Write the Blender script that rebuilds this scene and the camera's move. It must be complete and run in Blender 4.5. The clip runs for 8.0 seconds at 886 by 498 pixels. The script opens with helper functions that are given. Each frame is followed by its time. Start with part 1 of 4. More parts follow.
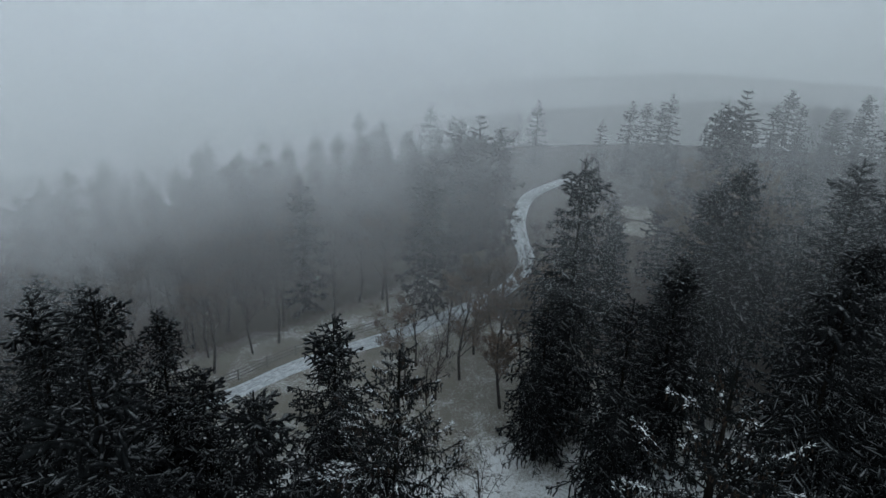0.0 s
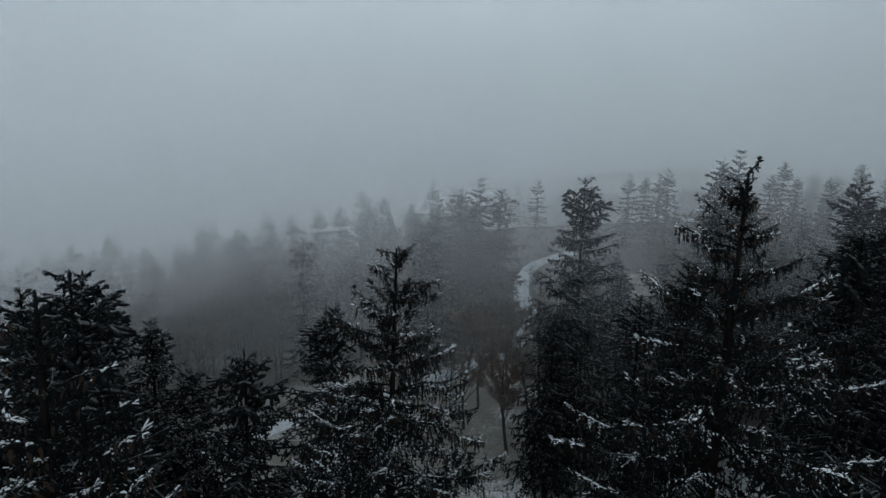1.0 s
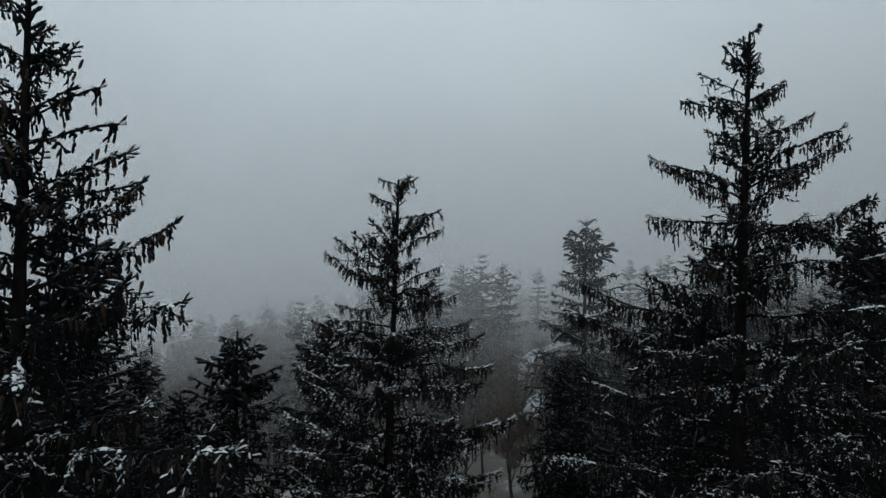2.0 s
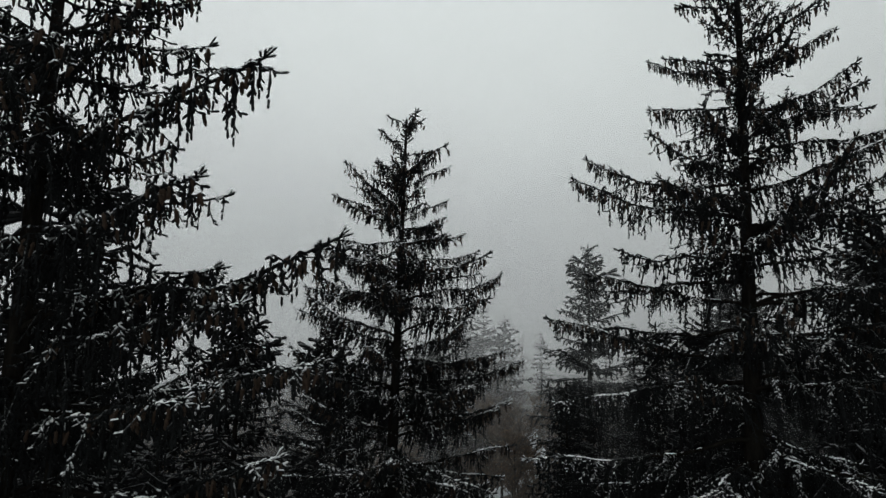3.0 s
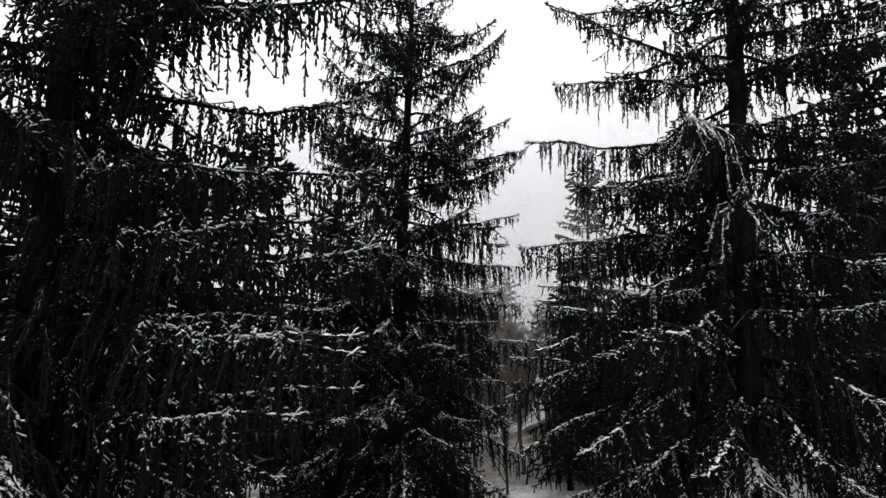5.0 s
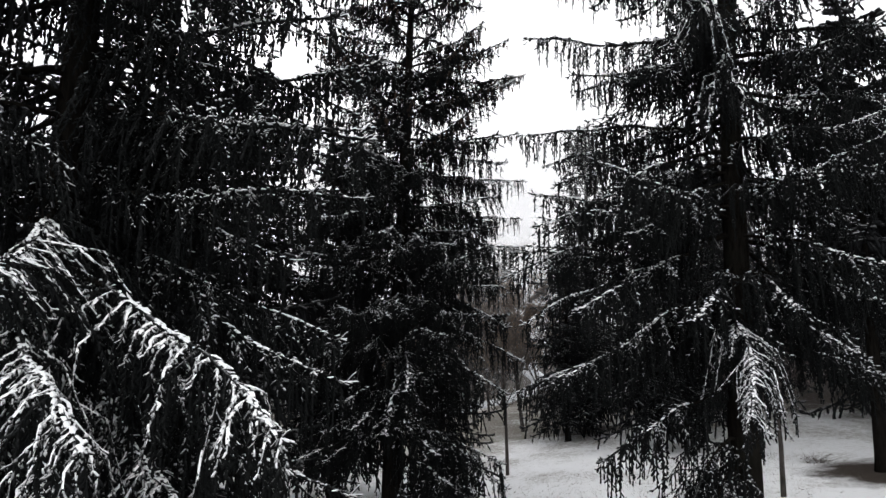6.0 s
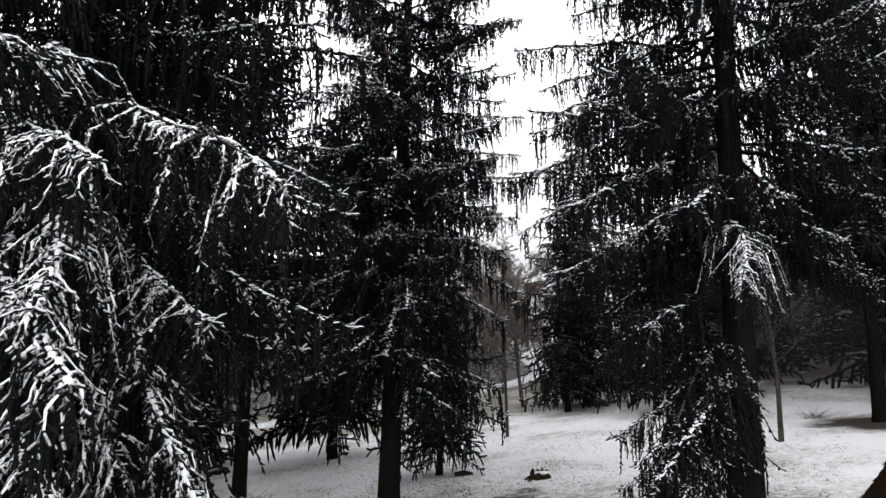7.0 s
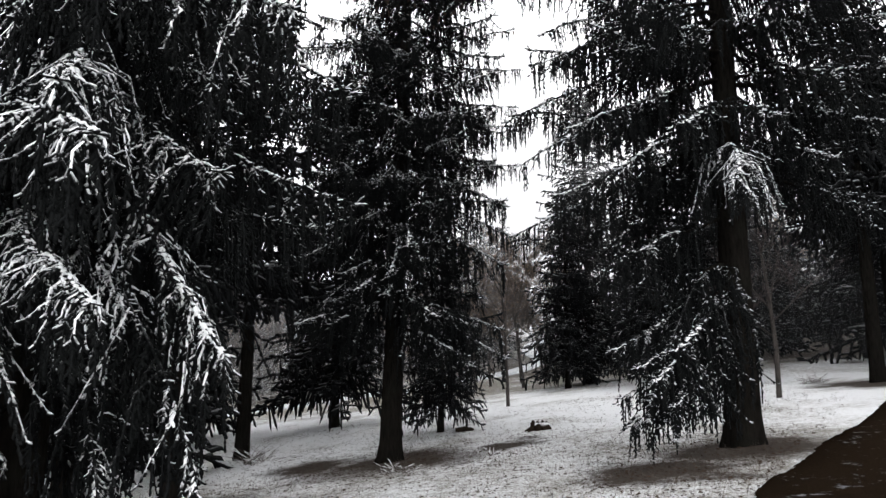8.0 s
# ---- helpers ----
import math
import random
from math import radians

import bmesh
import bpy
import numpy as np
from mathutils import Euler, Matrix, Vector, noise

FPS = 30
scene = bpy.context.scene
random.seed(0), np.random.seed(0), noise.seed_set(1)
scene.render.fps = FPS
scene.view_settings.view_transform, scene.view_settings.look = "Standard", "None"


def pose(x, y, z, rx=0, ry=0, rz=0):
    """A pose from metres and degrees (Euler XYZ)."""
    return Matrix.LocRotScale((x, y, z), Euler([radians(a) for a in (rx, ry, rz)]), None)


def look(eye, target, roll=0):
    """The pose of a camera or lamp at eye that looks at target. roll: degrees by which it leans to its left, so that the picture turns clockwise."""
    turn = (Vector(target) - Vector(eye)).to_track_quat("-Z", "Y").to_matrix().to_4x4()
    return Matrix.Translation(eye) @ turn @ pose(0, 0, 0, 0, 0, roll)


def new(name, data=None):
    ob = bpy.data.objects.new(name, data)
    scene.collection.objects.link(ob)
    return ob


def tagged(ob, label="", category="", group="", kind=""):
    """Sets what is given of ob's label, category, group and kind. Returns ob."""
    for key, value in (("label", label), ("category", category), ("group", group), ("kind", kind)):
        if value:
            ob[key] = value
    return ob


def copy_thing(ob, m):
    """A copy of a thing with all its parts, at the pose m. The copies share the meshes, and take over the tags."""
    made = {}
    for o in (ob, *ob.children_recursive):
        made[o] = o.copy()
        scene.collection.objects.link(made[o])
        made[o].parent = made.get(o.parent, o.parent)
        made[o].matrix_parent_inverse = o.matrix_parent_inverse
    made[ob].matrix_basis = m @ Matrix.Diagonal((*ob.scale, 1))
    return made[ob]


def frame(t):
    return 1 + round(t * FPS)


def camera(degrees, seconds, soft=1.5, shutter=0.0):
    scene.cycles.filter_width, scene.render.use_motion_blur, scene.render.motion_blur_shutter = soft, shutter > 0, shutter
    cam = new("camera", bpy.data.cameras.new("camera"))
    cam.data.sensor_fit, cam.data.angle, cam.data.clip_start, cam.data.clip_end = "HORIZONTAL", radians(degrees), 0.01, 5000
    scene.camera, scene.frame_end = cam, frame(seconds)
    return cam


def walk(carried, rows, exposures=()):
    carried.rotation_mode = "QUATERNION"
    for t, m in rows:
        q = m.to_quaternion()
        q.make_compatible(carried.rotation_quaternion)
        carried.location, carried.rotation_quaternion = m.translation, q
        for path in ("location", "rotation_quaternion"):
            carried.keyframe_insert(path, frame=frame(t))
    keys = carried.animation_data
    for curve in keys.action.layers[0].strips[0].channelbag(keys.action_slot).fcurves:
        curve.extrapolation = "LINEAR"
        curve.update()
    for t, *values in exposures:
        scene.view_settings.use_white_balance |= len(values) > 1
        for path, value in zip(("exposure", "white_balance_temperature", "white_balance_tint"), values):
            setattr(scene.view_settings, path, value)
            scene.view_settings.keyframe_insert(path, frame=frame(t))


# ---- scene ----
cam = camera(68.0, 8.0)
PATH = [
    (0, (-0.361, 1.077, 31.049), (-0.365, 2.941, 30.323), 2.1),
    (0.5, (-0.091, 0.167, 27.964), (-0.11, 2.085, 27.396), 1.6),
    (1, (-0.018, -0.159, 25.136), (-0.044, 1.803, 24.749), 1.3),
    (1.2, (0.032, -0.216, 24.231), (0.004, 1.756, 23.9), 1.0),
    (2.3, (-0.015, -0.228, 18.593), (-0.052, 1.769, 18.697), 0.9),
    (2.5, (-0.046, -0.241, 17.812), (-0.083, 1.751, 17.979), 0.8),
    (3, (-0.108, -0.186, 15.718), (-0.147, 1.795, 15.99), 0.8),
    (3.5, (-0.106, -0.311, 13.997), (-0.155, 1.664, 14.313), 0.8),
    (4, (-0.246, -0.318, 12.187), (-0.28, 1.656, 12.509), 0.8),
    (4.5, (-0.244, -0.287, 10.627), (-0.282, 1.687, 10.945), 0.6),
    (6, (-0.286, -0.731, 6.886), (-0.32, 1.246, 7.186), 0.6),
    (6.5, (-0.253, -0.69, 5.9), (-0.288, 1.285, 6.21), 0.6),
    (7, (-0.244, -0.646, 4.871), (-0.279, 1.328, 5.192), 0.5),
    (7.5, (-0.24, -0.622, 4.066), (-0.275, 1.35, 4.395), 0.5),
    (8, (-0.24, -0.641, 3.308), (-0.276, 1.33, 3.644), 0.3),
]
# the camera brightens its picture on the way down into the wood
EXPOSURES = [(0.0, -0.56, 5550, -1), (1.0, -0.90, 5550, -1), (2.5, -0.95, 6000, 0), (3.0, -0.74, 6300, 2), (3.5, -0.50, 6400, 4),
             (4.5, -0.14, 6400, 7), (6.0, 0.50, 6400, 10), (8.0, 0.84, 6400, 10)]
walk(cam, [(t, look(eye, target, roll)) for t, eye, target, roll in PATH], EXPOSURES)

# ---- sky and light: a winter day under low cloud ----
SUN_ELEVATION, SUN_TURN = radians(38), radians(160)
world = bpy.data.worlds.new("overcast_sky")
scene.world = world
world.use_nodes = True
wn = world.node_tree
wn.nodes.clear()


def wnode(kind, **values):
    n = wn.nodes.new(kind)
    for key, value in values.items():
        n.inputs[key].default_value = value
    return n


sky = wn.nodes.new("ShaderNodeTexSky")
sky.sky_type, sky.sun_disc = "NISHITA", False
sky.sun_elevation, sky.sun_rotation = SUN_ELEVATION, SUN_TURN
sky.dust_density, sky.air_density = 4.0, 1.0
sky_light = wnode("ShaderNodeBackground", Strength=0.08)
wn.links.new(sky.outputs[0], sky_light.inputs["Color"])
coord = wn.nodes.new("ShaderNodeTexCoord")
split = wn.nodes.new("ShaderNodeSeparateXYZ")
wn.links.new(coord.outputs["Generated"], split.inputs[0])
ramp = wn.nodes.new("ShaderNodeValToRGB")
ramp.color_ramp.elements[0].position, ramp.color_ramp.elements[0].color = 0.0, (1.0, 1.0, 1.0, 1)
ramp.color_ramp.elements[1].position, ramp.color_ramp.elements[1].color = 0.75, (0.9, 0.9, 0.9, 1)
wn.links.new(split.outputs["Z"], ramp.inputs[0])
cloud_light = wnode("ShaderNodeBackground", Strength=0.95)
wn.links.new(ramp.outputs[0], cloud_light.inputs["Color"])
both = wn.nodes.new("ShaderNodeMixShader")
both.inputs[0].default_value = 0.88
wn.links.new(sky_light.outputs[0], both.inputs[1])
wn.links.new(cloud_light.outputs[0], both.inputs[2])
world_out = wn.nodes.new("ShaderNodeOutputWorld")
wn.links.new(both.outputs[0], world_out.inputs[0])

sun = new("sun", bpy.data.lights.new("sun", "SUN"))
sun.data.energy, sun.data.angle, sun.data.color = 0.5, radians(25), (1.0, 0.97, 0.93)
sun.matrix_world = look((0, 0, 60), Vector((0, 0, 60)) - Vector((math.sin(SUN_TURN) * math.cos(SUN_ELEVATION),
                                                                math.cos(SUN_TURN) * math.cos(SUN_ELEVATION), math.sin(SUN_ELEVATION))))


# ---- materials ----
def material(name):
    m = bpy.data.materials.new(name)
    m.use_nodes = True
    m.node_tree.nodes.clear()
    return m, m.node_tree


def node(tree, kind, **values):
    n = tree.nodes.new(kind)
    for key, value in values.items():
        n.inputs[key.replace("_", " ")].default_value = value
    return n


def grain(tree, scale, detail=4.0, rough=0.6, stretch=None, object_space=False):
    """A noise in metres; stretch squeezes it along an axis."""
    if object_space:
        out = tree.nodes.new("ShaderNodeTexCoord").outputs["Object"]
    else:
        out = tree.nodes.new("ShaderNodeNewGeometry").outputs["Position"]
    n = node(tree, "ShaderNodeTexNoise", Scale=scale, Detail=detail, Roughness=rough)
    if stretch:
        mp = tree.nodes.new("ShaderNodeMapping")
        mp.inputs["Scale"].default_value = stretch
        tree.links.new(out, mp.inputs[0])
        out = mp.outputs[0]
    tree.links.new(out, n.inputs["Vector"])
    return n.outputs["Fac"]


def steps(tree, value, *stops):
    """A colour ramp over value; stops are (position, grey or colour)."""
    r = tree.nodes.new("ShaderNodeValToRGB")
    els = r.color_ramp.elements
    while len(els) < len(stops):
        els.new(0.5)
    for el, (at, c) in zip(els, stops):
        el.position = at
        el.color = (*c, 1) if isinstance(c, tuple) else (c, c, c, 1)
    tree.links.new(value, r.inputs[0])
    return r.outputs[0]


def mixed(tree, fac, a, b, how="MIX"):
    m = tree.nodes.new("ShaderNodeMix")
    m.data_type, m.blend_type = "RGBA", how
    for sock, v in ((m.inputs[0], fac), (m.inputs[6], a), (m.inputs[7], b)):
        if isinstance(v, bpy.types.NodeSocket):
            tree.links.new(v, sock)
        else:
            sock.default_value = (*v, 1) if isinstance(v, tuple) else v
    return m.outputs[2]


def calc(tree, how, a, b=0.0, c=0.0):
    m = tree.nodes.new("ShaderNodeMath")
    m.operation = how
    for sock, v in zip(m.inputs, (a, b, c)):
        if isinstance(v, bpy.types.NodeSocket):
            tree.links.new(v, sock)
        else:
            sock.default_value = v
    return m.outputs[0]


def finish(tree, colour, rough=0.8, height=None, bump=0.02, gloss=0.3):
    b = node(tree, "ShaderNodeBsdfPrincipled")
    for key, v in (("Base Color", colour), ("Roughness", rough)):
        if isinstance(v, bpy.types.NodeSocket):
            tree.links.new(v, b.inputs[key])
        else:
            b.inputs[key].default_value = (*v, 1) if isinstance(v, tuple) else v
    b.inputs["Specular IOR Level"].default_value = gloss
    if height is not None:
        bp = node(tree, "ShaderNodeBump", Strength=0.9, Distance=bump)
        tree.links.new(height, bp.inputs["Height"])
        tree.links.new(bp.outputs[0], b.inputs["Normal"])
    o = tree.nodes.new("ShaderNodeOutputMaterial")
    tree.links.new(b.outputs[0], o.inputs[0])
    return b


def facing_up(tree):
    s = tree.nodes.new("ShaderNodeSeparateXYZ")
    tree.links.new(tree.nodes.new("ShaderNodeNewGeometry").outputs["Normal"], s.inputs[0])
    return s.outputs["Z"]


def make_needles(name, dark, light, low, high, thin, full, cover=1.0):
    """Spruce needles; snow lies where they face up between low and high, in patches from thin to full cover."""
    m, t = material(name)
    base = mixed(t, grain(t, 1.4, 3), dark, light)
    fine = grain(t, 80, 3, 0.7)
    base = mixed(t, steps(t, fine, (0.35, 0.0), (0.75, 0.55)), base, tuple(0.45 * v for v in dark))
    up = steps(t, calc(t, "ADD", facing_up(t), calc(t, "MULTIPLY", calc(t, "SUBTRACT", fine, 0.5), 1.3)), (low, 0.0), (high, 1.0))
    patch = steps(t, calc(t, "ADD", calc(t, "MULTIPLY", grain(t, 2.6, 3, 0.6), 0.6), calc(t, "MULTIPLY", grain(t, 30, 3, 0.7), 0.4)), (thin, 0.0), (full, 1.0))
    finish(t, mixed(t, calc(t, "MULTIPLY", calc(t, "MULTIPLY", up, patch), cover), base, (0.78, 0.79, 0.81)), 0.9, fine, 0.012, 0.0)
    return m


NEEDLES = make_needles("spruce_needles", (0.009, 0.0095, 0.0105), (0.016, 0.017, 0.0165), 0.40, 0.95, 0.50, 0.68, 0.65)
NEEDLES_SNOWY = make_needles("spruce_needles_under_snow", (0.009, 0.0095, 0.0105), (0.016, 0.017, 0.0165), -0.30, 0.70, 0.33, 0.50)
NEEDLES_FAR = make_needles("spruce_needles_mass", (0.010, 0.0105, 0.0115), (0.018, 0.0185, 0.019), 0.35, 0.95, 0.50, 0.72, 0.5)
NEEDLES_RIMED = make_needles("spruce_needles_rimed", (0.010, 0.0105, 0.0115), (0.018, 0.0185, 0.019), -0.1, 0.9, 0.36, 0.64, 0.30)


def make_bark(name, dark, light, scale):
    m, t = material(name)
    ridge = grain(t, scale, 6, 0.7, (1, 1, 0.18))
    col = mixed(t, steps(t, ridge, (0.35, 0.0), (0.65, 1.0)), dark, light)
    col = mixed(t, steps(t, grain(t, 1.7, 3), (0.5, 0.0), (0.75, 0.5)), col, (0.014, 0.015, 0.012))
    finish(t, col, 0.95, ridge, 0.03, 0.0)
    return m


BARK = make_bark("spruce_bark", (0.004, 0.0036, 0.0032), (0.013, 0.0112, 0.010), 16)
BARK_GREY = make_bark("grey_bark", (0.024, 0.021, 0.020), (0.075, 0.066, 0.062), 22)

m, t = material("spruce_cones")
scale_rows = grain(t, 120, 2)
finish(t, mixed(t, scale_rows, (0.012, 0.008, 0.006), (0.040, 0.026, 0.018)), 0.8, scale_rows, 0.004, 0.1)
CONE = m

m, t = material("dead_twigs")
finish(t, mixed(t, grain(t, 9, 3), (0.05, 0.040, 0.034), (0.12, 0.098, 0.085)), 0.85, gloss=0.15)
TWIG = m

m, t = material("bare_twigs")
tw = mixed(t, grain(t, 0.8, 3), (0.020, 0.016, 0.016), (0.046, 0.036, 0.035))
tw_up = calc(t, "MULTIPLY", steps(t, facing_up(t), (0.3, 0.0), (0.8, 1.0)), steps(t, grain(t, 5, 3), (0.55, 0.0), (0.75, 0.4)))
finish(t, mixed(t, tw_up, tw, (0.65, 0.67, 0.70)), 0.85, gloss=0.15)
TWIG_BARE = m

m, t = material("dry_leaves")
finish(t, mixed(t, grain(t, 0.6, 3), (0.10, 0.062, 0.036), (0.19, 0.125, 0.075)), 0.8, gloss=0.2)
LEAF = m

m, t = material("dead_leaves")
finish(t, mixed(t, grain(t, 6, 3), (0.018, 0.013, 0.010), (0.085, 0.058, 0.040)), 0.9, gloss=0.05)
LITTER = m

m, t = material("snow")
lump = grain(t, 14, 5)
finish(t, mixed(t, grain(t, 3, 3), (0.74, 0.755, 0.77), (0.85, 0.86, 0.87)), 0.65, lump, 0.02, 0.25)
SNOW = m

m, t = material("weathered_wood")
wood = grain(t, 6, 5, 0.6, (1, 1, 6))
finish(t, mixed(t, wood, (0.10, 0.095, 0.09), (0.24, 0.225, 0.21)), 0.85, wood, 0.004, 0.2)
WOOD = m

m, t = material("rotten_wood")
rot = grain(t, 25, 5, 0.7)
finish(t, mixed(t, rot, (0.008, 0.006, 0.005), (0.040, 0.030, 0.022)), 0.95, rot, 0.02, 0.0)
ROT = m

m, t = material("snowy_lane")
ruts = grain(t, 2.2, 5, 0.65)
finish(t, mixed(t, steps(t, ruts, (0.42, 0.0), (0.62, 1.0)), (0.42, 0.44, 0.47), (0.66, 0.68, 0.70)), 0.7, ruts, 0.02, 0.3)
LANE = m

m, t = material("wheel_track")
ruts = grain(t, 3.5, 5, 0.65)
finish(t, mixed(t, steps(t, ruts, (0.4, 0.0), (0.6, 1.0)), (0.30, 0.30, 0.30), (0.55, 0.56, 0.58)), 0.75, ruts, 0.02, 0.3)
TRACK = m


def litter_ring(tree, x, y, inner, outer):
    """1 under a crown, 0 beyond it: needle litter that the crown kept clear of snow."""
    pos = tree.nodes.new("ShaderNodeNewGeometry").outputs["Position"]
    sep = tree.nodes.new("ShaderNodeSeparateXYZ")
    tree.links.new(pos, sep.inputs[0])
    dx, dy = calc(tree, "SUBTRACT", sep.outputs[0], x), calc(tree, "SUBTRACT", sep.outputs[1], y)
    d = calc(tree, "SQRT", calc(tree, "ADD", calc(tree, "MULTIPLY", dx, dx), calc(tree, "MULTIPLY", dy, dy)))
    n = calc(tree, "MULTIPLY", calc(tree, "SUBTRACT", grain(tree, 0.9, 5, 0.7), 0.5), 3.2)
    r = tree.nodes.new("ShaderNodeMapRange")
    tree.links.new(calc(tree, "ADD", d, n), r.inputs[0])
    r.inputs[1].default_value, r.inputs[2].default_value = outer, inner
    return r.outputs[0]


def make_ground():
    m, t = material("snow_dusted_grass")
    fine, mid, broad = grain(t, 28, 5, 0.7), grain(t, 5, 5, 0.65), grain(t, 0.25, 4)
    snow = mixed(t, mid, (0.76, 0.77, 0.785), (0.88, 0.885, 0.89))
    grass = mixed(t, fine, (0.07, 0.06, 0.045), (0.20, 0.17, 0.12))
    litter = mixed(t, fine, (0.018, 0.0145, 0.0125), (0.070, 0.054, 0.043))
    # blades and leaves that poke through the thin snow
    bare = calc(t, "ADD", calc(t, "MULTIPLY", fine, 0.55), calc(t, "ADD", calc(t, "MULTIPLY", mid, 0.35), calc(t, "MULTIPLY", broad, 0.45)))
    place = t.nodes.new("ShaderNodeSeparateXYZ")
    t.links.new(t.nodes.new("ShaderNodeNewGeometry").outputs["Position"], place.inputs[0])
    open_field = t.nodes.new("ShaderNodeMapRange")
    t.links.new(place.outputs[1], open_field.inputs[0])
    open_field.inputs[1].default_value, open_field.inputs[2].default_value, open_field.inputs[4].default_value = 30.0, 44.0, 0.17
    # and more of it under the trees, where less snow came down
    sheltered = t.nodes.new("ShaderNodeMapRange")
    t.links.new(place.outputs[1], sheltered.inputs[0])
    sheltered.inputs[1].default_value, sheltered.inputs[2].default_value, sheltered.inputs[4].default_value = 20.0, 15.0, 0.075
    bare = calc(t, "ADD", calc(t, "ADD", bare, open_field.outputs[0]), sheltered.outputs[0])
    col = mixed(t, steps(t, bare, (0.69, 0.0), (0.83, 0.9)), snow, grass)
    cover = None
    for x, y, a, b in ((-1.9, 17.0, 0.5, 4.2), (-4.2, 18.2, 0.3, 2.2), (5.2, 12.2, 0.4, 2.6), (3.2, 10.9, 0.5, 2.4), (1.2, 17.6, 0.2, 1.8), (-4.9, 7.3, 1.0, 5.5),
                       (-6.0, 13, 0.5, 3.0), (15.5, 24.5, 1, 4), (8.3, 41.4, 1, 4)):
        ring = litter_ring(t, x, y, a, b)
        cover = ring if cover is None else calc(t, "MAXIMUM", cover, ring)
    speck = steps(t, calc(t, "ADD", calc(t, "MULTIPLY", cover, 0.75), calc(t, "MULTIPLY", fine, 0.55)), (0.52, 0.0), (0.86, 1.0))
    col = mixed(t, speck, col, litter)
    # under the wood beyond the lane and up the hill lie brown leaves, with less snow
    sep = t.nodes.new("ShaderNodeSeparateXYZ")
    t.links.new(t.nodes.new("ShaderNodeNewGeometry").outputs["Position"], sep.inputs[0])
    wander = calc(t, "MULTIPLY", calc(t, "SUBTRACT", broad, 0.5), 14.0)
    left = calc(t, "SUBTRACT", calc(t, "SUBTRACT", sep.outputs[1], calc(t, "MULTIPLY", sep.outputs[0], 0.61)), 65.0)
    right = calc(t, "ADD", calc(t, "MULTIPLY", calc(t, "SUBTRACT", sep.outputs[0], 13.0), 0.6), calc(t, "MULTIPLY", calc(t, "SUBTRACT", sep.outputs[1], 46.0), 0.55))
    inside = calc(t, "MAXIMUM", left, calc(t, "ADD", right, wander))
    # a snowy glade among the spruces up the hill
    inside = calc(t, "SUBTRACT", inside, calc(t, "MULTIPLY", calc(t, "MAXIMUM", litter_ring(t, 22.6, 75.0, 0.8, 2.8), litter_ring(t, 23.8, 79.5, 0.8, 2.8)), 60.0))
    wood_floor = steps(t, calc(t, "ADD", calc(t, "MULTIPLY", calc(t, "MINIMUM", calc(t, "MAXIMUM", inside, 0.0), 6.0), 0.1), calc(t, "MULTIPLY", mid, 0.4)), (0.30, 0.0), (0.62, 0.92))
    col = mixed(t, wood_floor, col, mixed(t, mid, (0.024, 0.018, 0.015), (0.075, 0.058, 0.048)))
    finish(t, col, 0.85, calc(t, "ADD", calc(t, "MULTIPLY", mid, 0.8), calc(t, "MULTIPLY", fine, 0.5)), 0.06, 0.2)
    return m


GROUND = make_ground()

m, t = material("bare_earth")
clod = grain(t, 22, 6, 0.7)
earth = mixed(t, clod, (0.006, 0.004, 0.0026), (0.024, 0.016, 0.0105))
finish(t, mixed(t, steps(t, grain(t, 3.2, 5, 0.75), (0.60, 0.0), (0.72, 0.45)), earth, (0.5, 0.52, 0.55)), 0.95, clod, 0.03, 0.0)
EARTH = m


